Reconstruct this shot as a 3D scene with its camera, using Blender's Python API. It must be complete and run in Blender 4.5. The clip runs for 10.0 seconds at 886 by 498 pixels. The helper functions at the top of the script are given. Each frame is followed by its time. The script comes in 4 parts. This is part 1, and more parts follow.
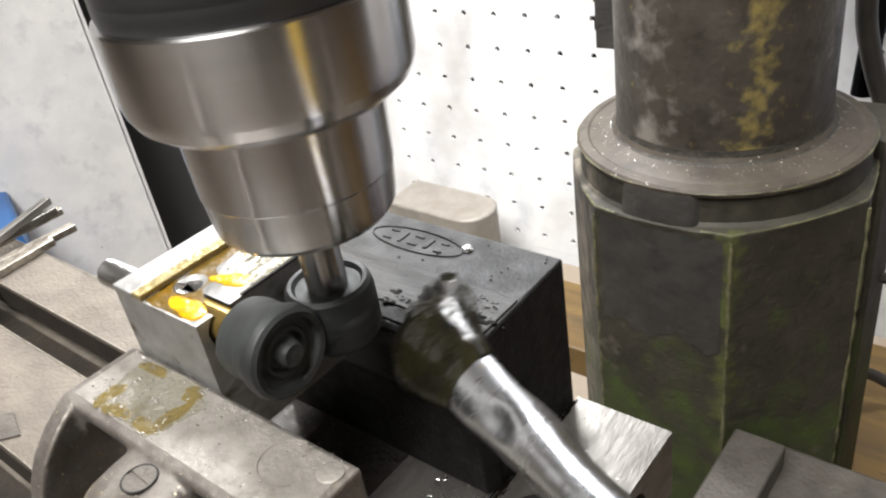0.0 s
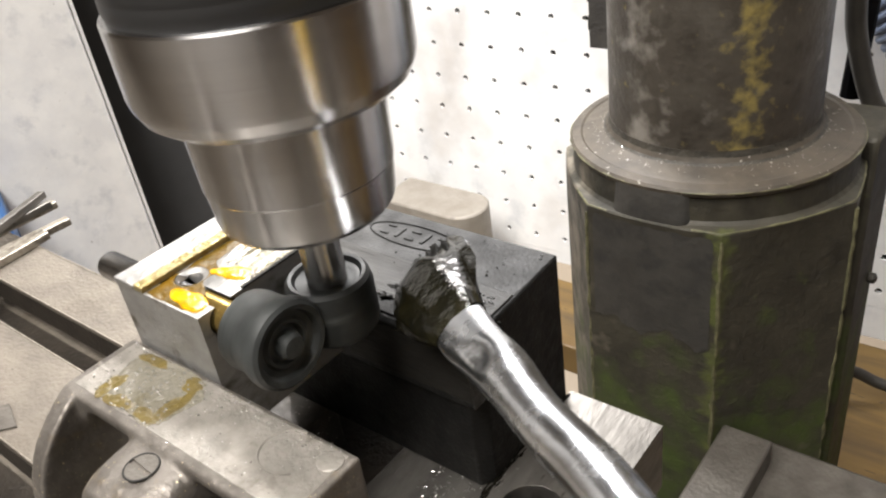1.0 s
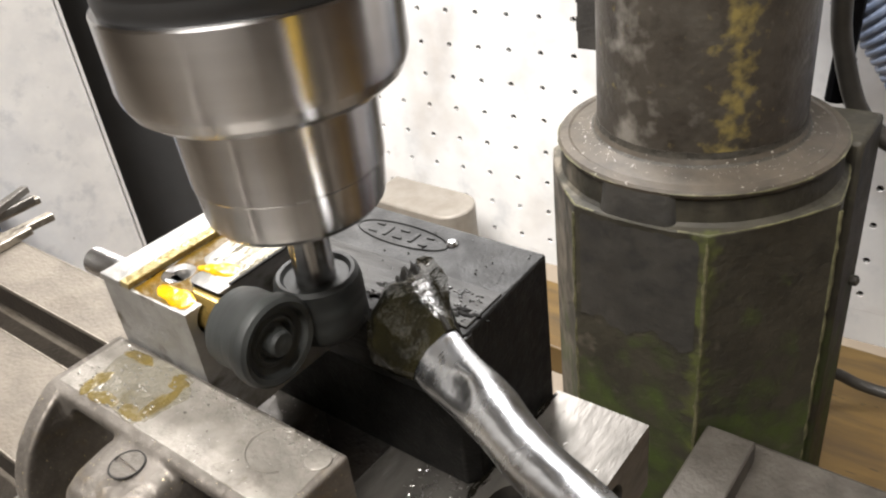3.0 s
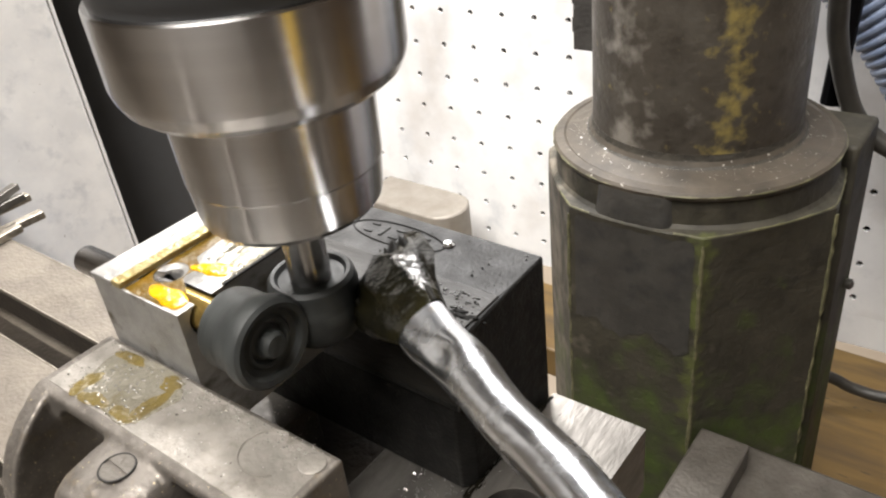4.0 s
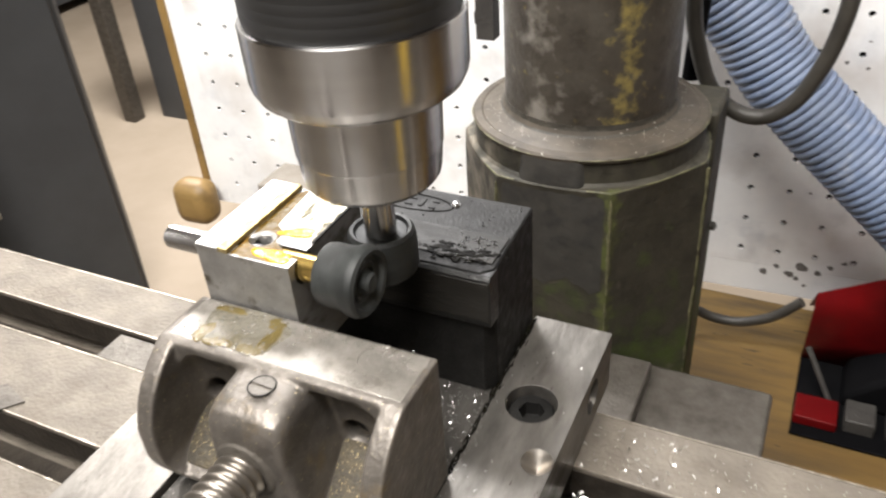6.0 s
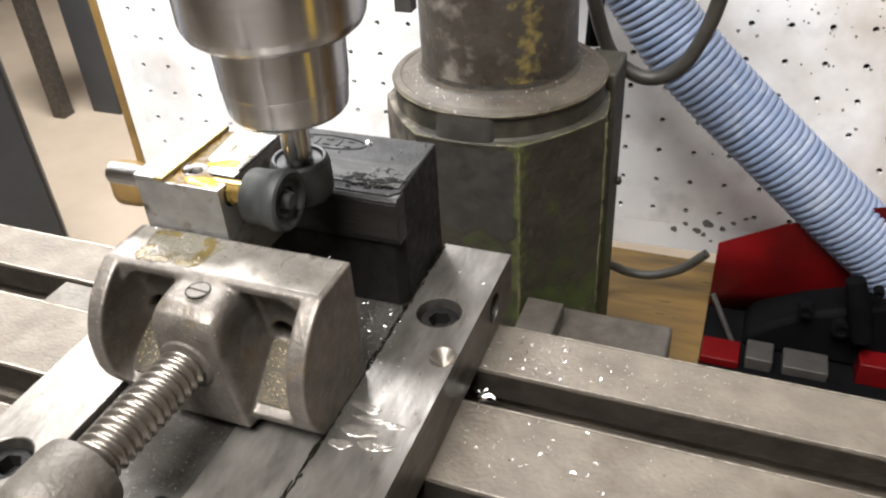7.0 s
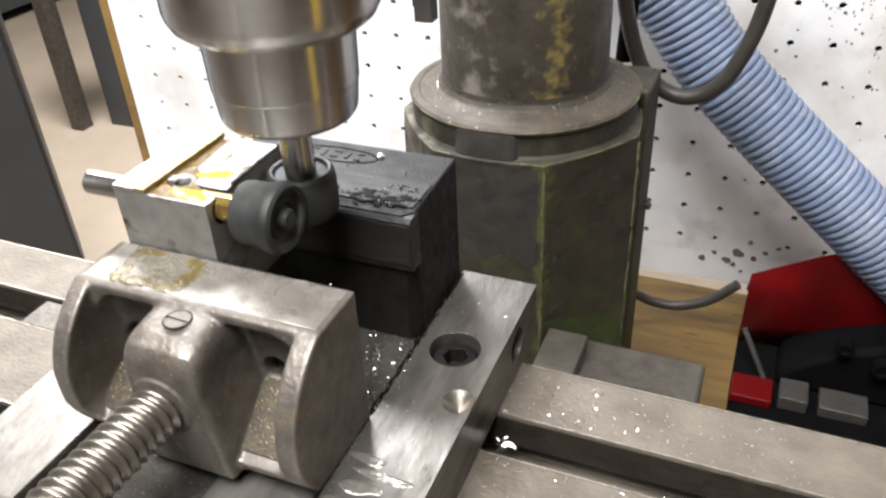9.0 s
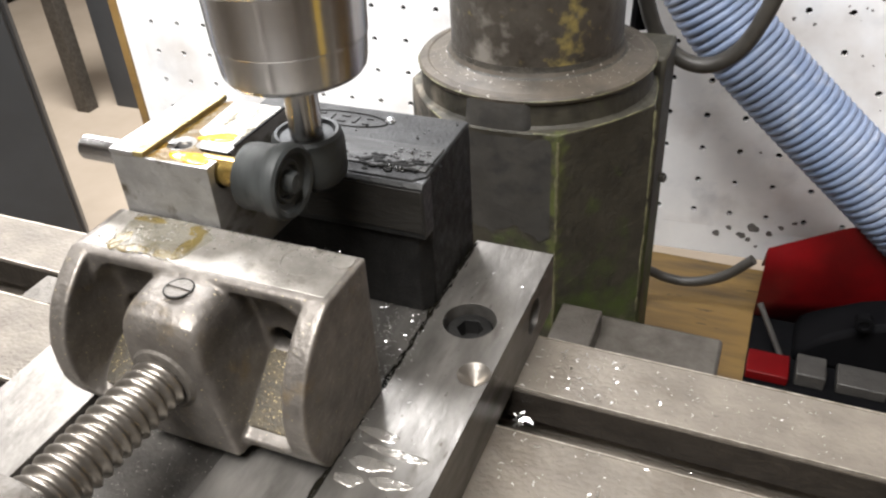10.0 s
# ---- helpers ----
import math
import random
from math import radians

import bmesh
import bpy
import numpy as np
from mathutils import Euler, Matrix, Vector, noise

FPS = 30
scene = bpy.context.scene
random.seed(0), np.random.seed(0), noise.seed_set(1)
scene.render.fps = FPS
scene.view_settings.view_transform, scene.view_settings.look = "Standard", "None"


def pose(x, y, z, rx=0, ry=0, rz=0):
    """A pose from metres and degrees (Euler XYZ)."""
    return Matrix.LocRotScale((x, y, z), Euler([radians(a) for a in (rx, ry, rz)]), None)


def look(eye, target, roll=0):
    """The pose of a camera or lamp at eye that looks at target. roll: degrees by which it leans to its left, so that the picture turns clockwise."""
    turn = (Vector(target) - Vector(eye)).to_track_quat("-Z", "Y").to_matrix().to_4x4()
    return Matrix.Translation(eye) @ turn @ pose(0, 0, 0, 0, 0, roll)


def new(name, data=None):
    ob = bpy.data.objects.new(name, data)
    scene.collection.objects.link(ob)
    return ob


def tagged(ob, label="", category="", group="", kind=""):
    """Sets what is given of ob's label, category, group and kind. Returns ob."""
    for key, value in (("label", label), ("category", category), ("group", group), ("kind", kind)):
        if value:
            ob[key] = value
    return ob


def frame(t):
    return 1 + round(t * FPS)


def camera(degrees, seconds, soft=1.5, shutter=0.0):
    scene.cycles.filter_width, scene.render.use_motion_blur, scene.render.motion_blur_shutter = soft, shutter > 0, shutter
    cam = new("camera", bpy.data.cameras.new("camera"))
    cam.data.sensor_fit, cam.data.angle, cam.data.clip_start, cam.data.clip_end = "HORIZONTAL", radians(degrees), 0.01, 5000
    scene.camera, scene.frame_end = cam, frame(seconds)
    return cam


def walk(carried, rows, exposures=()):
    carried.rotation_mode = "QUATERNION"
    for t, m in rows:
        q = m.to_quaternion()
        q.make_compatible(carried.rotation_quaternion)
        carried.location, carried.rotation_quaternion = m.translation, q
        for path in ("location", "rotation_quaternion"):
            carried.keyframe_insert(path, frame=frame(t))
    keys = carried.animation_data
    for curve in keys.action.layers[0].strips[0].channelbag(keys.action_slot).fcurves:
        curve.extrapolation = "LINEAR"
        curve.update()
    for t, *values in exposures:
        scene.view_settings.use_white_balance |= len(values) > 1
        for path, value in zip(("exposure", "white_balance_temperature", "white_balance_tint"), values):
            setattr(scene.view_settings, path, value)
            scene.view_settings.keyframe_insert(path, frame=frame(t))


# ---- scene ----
cam = camera(57.56, 10.0, soft=2.2, shutter=0.4)
PATH = [
    (0, (0.08103, -0.05664, 0.15751), (-0.03582, 0.06786, 0.05337), -9.77),
    (0.5, (0.08078, -0.05709, 0.15840), (-0.03480, 0.06816, 0.05376), -9.17),
    (1, (0.08175, -0.05962, 0.15886), (-0.03307, 0.06606, 0.05389), -8.92),
    (1.5, (0.08190, -0.06019, 0.15980), (-0.03186, 0.06589, 0.05415), -8.53),
    (2, (0.08070, -0.06062, 0.15859), (-0.03229, 0.06618, 0.05298), -8.31),
    (2.5, (0.08114, -0.06045, 0.15899), (-0.03123, 0.06699, 0.05348), -8.04),
    (4, (0.07913, -0.05936, 0.15781), (-0.03120, 0.06975, 0.05217), -7.04),
    (4.5, (0.07787, -0.05893, 0.15805), (-0.03041, 0.07160, 0.05204), -6.64),
    (5, (0.07769, -0.05920, 0.15734), (-0.02703, 0.07368, 0.05069), -6.10),
    (5.2, (0.07836, -0.06217, 0.15575), (-0.02542, 0.07162, 0.04932), -5.87),
    (6.3, (0.06511, -0.13777, 0.18833), (-0.00257, 0.01166, 0.07391), -4.20),
    (6.5, (0.06941, -0.14341, 0.18020), (0.00429, 0.00607, 0.06438), -4.21),
    (7, (0.09124, -0.14994, 0.18347), (0.02742, 0.00099, 0.06880), -3.79),
    (7.5, (0.09040, -0.14743, 0.18901), (0.02438, 0.00549, 0.07829), -4.03),
    (8, (0.09022, -0.14570, 0.19049), (0.02210, 0.00848, 0.08284), -4.03),
    (8.5, (0.08587, -0.13910, 0.18541), (0.01557, 0.01612, 0.08070), -3.80),
    (9, (0.08058, -0.12730, 0.16854), (0.01254, 0.02506, 0.05828), -3.00),
    (9.5, (0.07959, -0.12464, 0.16133), (0.01396, 0.02495, 0.04595), -2.80),
    (10, (0.07620, -0.12244, 0.15998), (0.00741, 0.02682, 0.04601), -3.69),
]
walk(cam, [(t, look(eye, target, roll)) for t, eye, target, roll in PATH],
     [(0, -0.02, 6200, 9), (0.5, -0.04, 6360, 9.5), (1.5, -0.05, 6470, 10), (5.2, -0.06, 6500, 10), (6.5, 0.05, 6360, 10), (10, 0.09, 6200, 10)])

# ---------- light ----------
scene.view_settings.exposure = 0.0
world = bpy.data.worlds.new("world")
scene.world = world
world.use_nodes = True
world.node_tree.nodes["Background"].inputs[0].default_value = (0.8, 0.87, 1.0, 1)
world.node_tree.nodes["Background"].inputs[1].default_value = 0.02


def area_lamp(name, place, target, size, watts, colour, spread=180):
    data = bpy.data.lights.new(name, "AREA")
    data.shape, data.size, data.energy, data.color, data.spread = "DISK", size, watts, colour, radians(spread)
    ob = new(name, data)
    ob.matrix_world = look(place, target)
    return ob


# the work light beside the spindle, and unseen ceiling lamps added for fill
area_lamp("work_light", (-0.20, 0.265, 0.335), (-0.13, 0.26, 0.0), 0.12, 2.6, (1.0, 0.98, 0.97), 170)
area_lamp("ceiling_fill_lamp", (-0.08, -0.45, 1.38), (0.0, 0.0, 0.0), 1.0, 81, (1.0, 0.955, 0.90))
area_lamp("ceiling_fill_lamp", (-1.47, 1.33, 1.38), (-1.47, 1.33, 0.0), 0.8, 130, (1.0, 0.95, 0.9))

# ---------- materials ----------


def material(name, colour, rough=0.5, metal=0.0, colour2=None, scale=40.0, detail=6.0, lo=0.35, hi=0.65, stretch=(1, 1, 1),
             colour3=None, scale3=8.0, lo3=0.55, hi3=0.62, bump=0.0, bump_scale=300.0, rough2=None, emit=0.0, coat=0.0, spots=None, spec=0.5):
    """Two scales of noise between colours, a third colour in patches, fine relief."""
    m = bpy.data.materials.new(name)
    m.use_nodes = True
    n, l = m.node_tree.nodes, m.node_tree.links
    b = n["Principled BSDF"]
    b.inputs["Roughness"].default_value, b.inputs["Metallic"].default_value = rough, metal
    b.inputs["Coat Weight"].default_value = coat
    b.inputs["Specular IOR Level"].default_value = spec
    b.inputs["Coat Roughness"].default_value = 0.08
    tex = n.new("ShaderNodeTexCoord")
    mp = n.new("ShaderNodeMapping")
    mp.inputs["Scale"].default_value = stretch
    l.new(tex.outputs["Object"], mp.inputs[0])

    def field(s, d, a, z):
        t = n.new("ShaderNodeTexNoise")
        t.inputs["Scale"].default_value, t.inputs["Detail"].default_value, t.inputs["Roughness"].default_value = s, d, 0.62
        l.new(mp.outputs[0], t.inputs["Vector"])
        r = n.new("ShaderNodeMapRange")
        r.inputs["From Min"].default_value, r.inputs["From Max"].default_value = a, z
        l.new(t.outputs["Fac"], r.inputs[0])
        return r.outputs[0]

    def mixed(fac, one, two):
        x = n.new("ShaderNodeMix")
        x.data_type = "RGBA"
        l.new(fac, x.inputs[0])
        for socket, v in ((x.inputs[6], one), (x.inputs[7], two)):
            if isinstance(v, tuple):
                socket.default_value = (*v, 1)
            else:
                l.new(v, socket)
        return x.outputs[2]

    c = colour
    first = None
    if colour2:
        first = field(scale, detail, lo, hi)
        c = mixed(first, colour, colour2)
    if colour3:
        c = mixed(field(scale3, 8.0, lo3, hi3), c, colour3)
    if spots:
        c = mixed(field(spots[0], 3.0, spots[1], spots[1] + 0.02), c, spots[2])
    if isinstance(c, tuple):
        b.inputs["Base Color"].default_value = (*c, 1)
    else:
        l.new(c, b.inputs["Base Color"])
    if rough2 is not None:
        r = n.new("ShaderNodeMapRange")
        r.inputs["To Min"].default_value, r.inputs["To Max"].default_value = rough, rough2
        l.new(field(scale * 1.7, 8.0, 0.35, 0.65), r.inputs[0])
        l.new(r.outputs[0], b.inputs["Roughness"])
    if bump:
        t = n.new("ShaderNodeTexNoise")
        t.inputs["Scale"].default_value, t.inputs["Detail"].default_value = bump_scale, 5.0
        l.new(mp.outputs[0], t.inputs["Vector"])
        k = n.new("ShaderNodeBump")
        k.inputs["Strength"].default_value, k.inputs["Distance"].default_value = bump, 0.001
        l.new(t.outputs["Fac"], k.inputs["Height"])
        l.new(k.outputs[0], b.inputs["Normal"])
    if emit:
        b.inputs["Emission Color"].default_value = (*colour, 1)
        b.inputs["Emission Strength"].default_value = emit
    return m


GROUND_STEEL = material("ground_steel", (0.20, 0.188, 0.172), 0.34, 0.75, (0.115, 0.108, 0.098), 150, stretch=(1, 0.3, 1), colour3=(0.06, 0.052, 0.042),
                        scale3=90, lo3=0.56, hi3=0.72, bump=0.14, bump_scale=900, rough2=0.5, spots=(700, 0.70, (0.07, 0.06, 0.05)))
TABLE_IRON = material("table_iron", (0.155, 0.135, 0.110), 0.5, 0.25, (0.10, 0.086, 0.070), 70, stretch=(0.75, 1, 1), colour3=(0.072, 0.058, 0.043),
                      scale3=38, lo3=0.54, hi3=0.74, bump=0.45, bump_scale=700, rough2=0.65, spots=(420, 0.69, (0.05, 0.042, 0.034)))
CAST_STEEL = material("cast_steel", (0.185, 0.168, 0.15), 0.36, 0.6, (0.108, 0.097, 0.086), 120, colour3=(0.20, 0.15, 0.085), scale3=90, lo3=0.58,
                      hi3=0.78, bump=0.3, bump_scale=600, rough2=0.55, spots=(1500, 0.67, (0.5, 0.42, 0.26)))
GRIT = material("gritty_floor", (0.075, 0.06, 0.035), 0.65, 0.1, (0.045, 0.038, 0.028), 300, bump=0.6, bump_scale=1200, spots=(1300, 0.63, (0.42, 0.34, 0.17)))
JAW_TOP = material("jaw_top_steel", (0.29, 0.27, 0.243), 0.34, 0.5, (0.19, 0.177, 0.158), 160, colour3=(0.11, 0.095, 0.075), scale3=120, lo3=0.56, hi3=0.7,
                   bump=0.2, bump_scale=1100, rough2=0.52, spots=(900, 0.69, (0.06, 0.05, 0.04)))
BLACK_STEEL = material("oiled_black_steel", (0.007, 0.0068, 0.0065), 0.4, 0.0, (0.013, 0.0126, 0.012), 150, colour3=(0.02, 0.019, 0.017), scale3=80, lo3=0.58,
                       hi3=0.78, bump=0.3, bump_scale=1200, rough2=0.65, spec=0.14)
SCREW_STEEL = material("screw_steel", (0.33, 0.305, 0.275), 0.32, 0.9, (0.20, 0.18, 0.155), 80, bump=0.08, bump_scale=700)
CHUCK_STEEL = material("turned_steel", (0.49, 0.485, 0.485), 0.25, 1.0, (0.45, 0.445, 0.445), 90, stretch=(0.1, 0.1, 3), bump=0.03, bump_scale=900)
JAW_GREY = material("dark_grey_steel", (0.011, 0.0108, 0.0104), 0.42, 0.05, (0.022, 0.0213, 0.02), 90, colour3=(0.013, 0.013, 0.0125), scale3=140, lo3=0.54, hi3=0.7,
                    bump=0.25, bump_scale=1200, rough2=0.58, spec=0.25)
JAW_BAND = material("machined_band", (0.027, 0.025, 0.022), 0.4, 0.15, (0.016, 0.015, 0.013), 120, stretch=(0.3, 2, 1), bump=0.3, bump_scale=800, rough2=0.55, spec=0.3)
JAW_PLATE = material("jaw_plate_steel", (0.008, 0.008, 0.008), 0.3, 0.1, (0.018, 0.018, 0.017), 140, bump=0.3, bump_scale=700, rough2=0.5)
LIP = material("worn_bright_edge", (0.50, 0.46, 0.40), 0.35, 0.8, (0.25, 0.22, 0.18), 260, bump=0.3, bump_scale=700)


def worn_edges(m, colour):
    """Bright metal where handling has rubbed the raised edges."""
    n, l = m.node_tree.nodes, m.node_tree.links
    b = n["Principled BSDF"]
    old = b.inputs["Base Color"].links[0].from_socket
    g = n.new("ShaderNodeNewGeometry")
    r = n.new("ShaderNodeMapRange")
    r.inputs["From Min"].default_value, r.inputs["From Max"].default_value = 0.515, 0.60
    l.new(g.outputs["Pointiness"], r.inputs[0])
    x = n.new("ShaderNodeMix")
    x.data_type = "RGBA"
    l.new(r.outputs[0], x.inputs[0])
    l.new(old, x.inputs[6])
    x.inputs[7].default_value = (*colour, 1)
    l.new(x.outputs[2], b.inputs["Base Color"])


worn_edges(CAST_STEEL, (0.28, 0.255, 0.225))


def brushed(m, amount):
    """Turned marks: highlights drawn out along the axis."""
    n, l = m.node_tree.nodes, m.node_tree.links
    t = n.new("ShaderNodeTangent")
    t.direction_type, t.axis = "RADIAL", "Z"
    b = n["Principled BSDF"]
    l.new(t.outputs[0], b.inputs["Tangent"])
    b.inputs["Anisotropic"].default_value, b.inputs["Anisotropic Rotation"].default_value = amount, 0.25


brushed(CHUCK_STEEL, 0.92)
CHUCK_BLACK = material("black_oxide", (0.018, 0.018, 0.019), 0.45, 0.2, (0.03, 0.03, 0.03), 120, bump=0.05)
ROLLER = material("grey_roller", (0.016, 0.0175, 0.0172), 0.42, 0.1, (0.05, 0.054, 0.053), 130, lo=0.42, hi=0.7, bump=1.0, bump_scale=230, spec=0.35, rough2=0.62, spots=(260, 0.66, (0.09, 0.095, 0.093)))
ALU = material("milled_aluminium", (0.36, 0.355, 0.345), 0.34, 0.7, (0.26, 0.255, 0.246), 110, stretch=(1, 0.5, 1), colour3=(0.10, 0.088, 0.066),
               scale3=130, lo3=0.55, hi3=0.70, bump=0.25, bump_scale=700, rough2=0.55)
BRASS = material("brass", (0.72, 0.52, 0.17), 0.2, 0.95, (0.58, 0.40, 0.12), 90)
AMBER_OIL = material("amber_oil", (0.58, 0.35, 0.002), 0.14, 0.0, (0.40, 0.17, 0.001), 240, bump=0.5, bump_scale=260, spec=0.25)
OILY_ALU = material("oily_aluminium", (0.34, 0.28, 0.14), 0.32, 0.6, (0.24, 0.18, 0.055), 300, bump=0.6, bump_scale=500)
AMBER_FILM = material("amber_film", (0.115, 0.062, 0.004), 0.2, 0.0, (0.07, 0.045, 0.008), 160, bump=0.6, bump_scale=300, rough2=0.4, spec=0.12)
OIL_RIM = material("olive_oil_rim", (0.125, 0.093, 0.026), 0.18, 0.0, (0.09, 0.07, 0.03), 130, bump=0.7, bump_scale=320, rough2=0.35, spec=0.35)
OIL_FILM = material("oil_film", (0.17, 0.158, 0.13), 0.12, 0.1, (0.135, 0.124, 0.095), 120, colour3=(0.085, 0.066, 0.025), scale3=70, lo3=0.56, hi3=0.72,
                    bump=1.0, bump_scale=380, rough2=0.25)
BRISTLE = material("wet_bristle", (0.003, 0.0028, 0.0022), 0.5, 0.0, (0.006, 0.005, 0.003), 200, spec=0.05)
BLACK_OIL = material("black_oil", (0.004, 0.0037, 0.0024), 0.14, 0.0, (0.010, 0.0088, 0.0035), 90, bump=0.8, bump_scale=240, spec=0.3)
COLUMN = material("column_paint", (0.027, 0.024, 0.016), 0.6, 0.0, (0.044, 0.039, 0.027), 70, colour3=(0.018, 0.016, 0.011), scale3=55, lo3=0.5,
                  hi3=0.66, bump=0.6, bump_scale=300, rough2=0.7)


def patch_over(m, colour, centre, radius, scale, lo, hi, height=None):
    """Paints a patch of uneven outline over a material: near an upright line, or below a height, in the object's space
    (metres).
    """
    n, l = m.node_tree.nodes, m.node_tree.links
    b = n["Principled BSDF"]
    old = b.inputs["Base Color"].links[0].from_socket
    tex = n.new("ShaderNodeTexCoord")
    sep = n.new("ShaderNodeSeparateXYZ")
    l.new(tex.outputs["Object"], sep.inputs[0])
    noise_tex = n.new("ShaderNodeTexNoise")
    noise_tex.inputs["Scale"].default_value, noise_tex.inputs["Detail"].default_value = scale, 7.0
    l.new(tex.outputs["Object"], noise_tex.inputs["Vector"])
    near = n.new("ShaderNodeMapRange")
    if height:
        l.new(sep.outputs["Z"], near.inputs[0])
        near.inputs["From Min"].default_value, near.inputs["From Max"].default_value = height[1], height[0]
    else:
        flat = n.new("ShaderNodeCombineXYZ")
        l.new(sep.outputs["X"], flat.inputs["X"])
        l.new(sep.outputs["Y"], flat.inputs["Y"])
        far = n.new("ShaderNodeVectorMath")
        far.operation = "DISTANCE"
        l.new(flat.outputs[0], far.inputs[0])
        far.inputs[1].default_value = (*centre, 0)
        l.new(far.outputs["Value"], near.inputs[0])
        near.inputs["From Min"].default_value, near.inputs["From Max"].default_value = radius, 0.0
    add = n.new("ShaderNodeMath")
    add.operation = "MULTIPLY_ADD"
    l.new(near.outputs[0], add.inputs[0])
    add.inputs[1].default_value = 0.3
    l.new(noise_tex.outputs["Fac"], add.inputs[2])
    cut_off = n.new("ShaderNodeMapRange")
    cut_off.inputs["From Min"].default_value, cut_off.inputs["From Max"].default_value = lo, hi
    l.new(add.outputs[0], cut_off.inputs[0])
    x = n.new("ShaderNodeMix")
    x.data_type = "RGBA"
    l.new(cut_off.outputs[0], x.inputs[0])
    l.new(old, x.inputs[6])
    x.inputs[7].default_value = (*colour, 1)
    l.new(x.outputs[2], b.inputs["Base Color"])
    return m


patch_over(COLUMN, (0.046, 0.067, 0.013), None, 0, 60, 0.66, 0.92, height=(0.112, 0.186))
patch_over(COLUMN, (0.072, 0.082, 0.022), (-0.0070, 0.1855), 0.010, 120, 0.66, 0.88)
# Dusty left flat; the lamplight on it is put into this lighter colour.
patch_over(COLUMN, (0.13, 0.112, 0.086), (-0.092, 0.212), 0.07, 80, 0.66, 0.86)
SLATE = material("bare_slate_metal", (0.034, 0.032, 0.029), 0.5, 0.1, (0.05, 0.047, 0.042), 60, colour3=(0.022, 0.022, 0.022), scale3=90, lo3=0.5, hi3=0.7,
                 bump=0.4, bump_scale=300, rough2=0.65)
COLUMN_EDGE = material("column_edge_wear", (0.15, 0.14, 0.075), 0.55, 0.0, (0.05, 0.05, 0.026), 200, bump=0.3, bump_scale=500)
NECK_FOOT = material("gritty_foot", (0.028, 0.025, 0.02), 0.6, 0.1, (0.05, 0.044, 0.034), 200, bump=0.7, bump_scale=500, spots=(700, 0.67, (0.14, 0.125, 0.1)))
COLUMN_TOP = material("dusty_collar", (0.082, 0.067, 0.05), 0.6, 0.1, (0.045, 0.037, 0.028), 60, bump=0.4, bump_scale=300, spots=(420, 0.68, (0.4, 0.38, 0.34)))
NECK = material("worn_column_tube", (0.062, 0.053, 0.043), 0.42, 0.4, (0.088, 0.078, 0.064), 70, colour3=(0.045, 0.038, 0.03), scale3=90, lo3=0.54,
                hi3=0.72, bump=0.35, bump_scale=400, rough2=0.6)
patch_over(NECK, (0.29, 0.27, 0.24), (-0.047, 0.2035), 0.018, 110, 0.66, 0.95)
patch_over(NECK, (0.30, 0.24, 0.085), (-0.0095, 0.2105), 0.0145, 190, 0.66, 0.92)
PEG = material("white_pegboard", (0.84, 0.84, 0.835), 0.45, 0.0, (0.72, 0.725, 0.735), 14, colour3=(0.56, 0.575, 0.60), scale3=26, lo3=0.54, hi3=0.76, spots=(150, 0.735, (0.3, 0.28, 0.26)))
PEG_GRIMY_DIM = PEG.copy()
PEG_GRIMY_DIM.name = "grimy_dim_pegboard"
# brownish smears past the hose, with the board's dimmer light there put in
patch_over(PEG_GRIMY_DIM, (0.47, 0.43, 0.395), (0.53, 0.0), 0.15, 16, 0.49, 0.82)
GRIME = material("grime", (0.10, 0.09, 0.085), 0.8, 0.0, (0.2, 0.19, 0.18), 60)
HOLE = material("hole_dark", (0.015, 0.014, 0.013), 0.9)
YELLOW = material("yellow_enamel", (0.78, 0.52, 0.06), 0.4, 0.0, (0.68, 0.44, 0.05), 20)
WET = material("wet_film", (0.30, 0.285, 0.26), 0.1, 0.6, (0.24, 0.225, 0.2), 120, bump=1.0, bump_scale=260)
BED = material("oily_bed", (0.075, 0.069, 0.062), 0.36, 0.4, (0.04, 0.037, 0.033), 120, bump=0.25, bump_scale=900, rough2=0.6, spots=(1300, 0.66, (0.35, 0.33, 0.3)))
WOOD = material("bench_plywood", (0.27, 0.175, 0.06), 0.5, 0.0, (0.20, 0.12, 0.038), 14, stretch=(0.3, 2, 1), colour3=(0.12, 0.075, 0.028), scale3=26,
                lo3=0.52, hi3=0.72, bump=0.1, spots=(90, 0.70, (0.07, 0.045, 0.02)))
HOSE = material("hose_blue", (0.135, 0.18, 0.285), 0.6, 0.0, (0.19, 0.23, 0.325), 40, bump=0.1, colour3=(0.32, 0.35, 0.42), scale3=50, lo3=0.58, hi3=0.75)
RUBBER = material("cable_rubber", (0.022, 0.02, 0.017), 0.5, 0.0, (0.04, 0.036, 0.03), 60, bump=0.15)
RED = material("red_paint", (0.105, 0.0018, 0.0026), 0.5, 0.0, (0.055, 0.0012, 0.0018), 20, spec=0.15)
DARK = material("near_black", (0.0025, 0.0025, 0.003), 0.7, 0.0, (0.004, 0.004, 0.0045), 40, spec=0.04)
BRIGHT_PLATE = material("dusty_bright_steel", (0.30, 0.275, 0.24), 0.5, 0.2, (0.23, 0.205, 0.175), 50, bump=0.3, bump_scale=400)
GREY_METAL = material("grey_metal", (0.125, 0.113, 0.098), 0.5, 0.4, (0.07, 0.062, 0.053), 90, bump=0.4, bump_scale=600)
TIN = material("tinplate", (0.72, 0.735, 0.76), 0.2, 1.0, (0.62, 0.635, 0.66), 90, colour3=(0.45, 0.42, 0.38), scale3=110, lo3=0.68, hi3=0.74, bump=0.5, bump_scale=85, rough2=0.3)
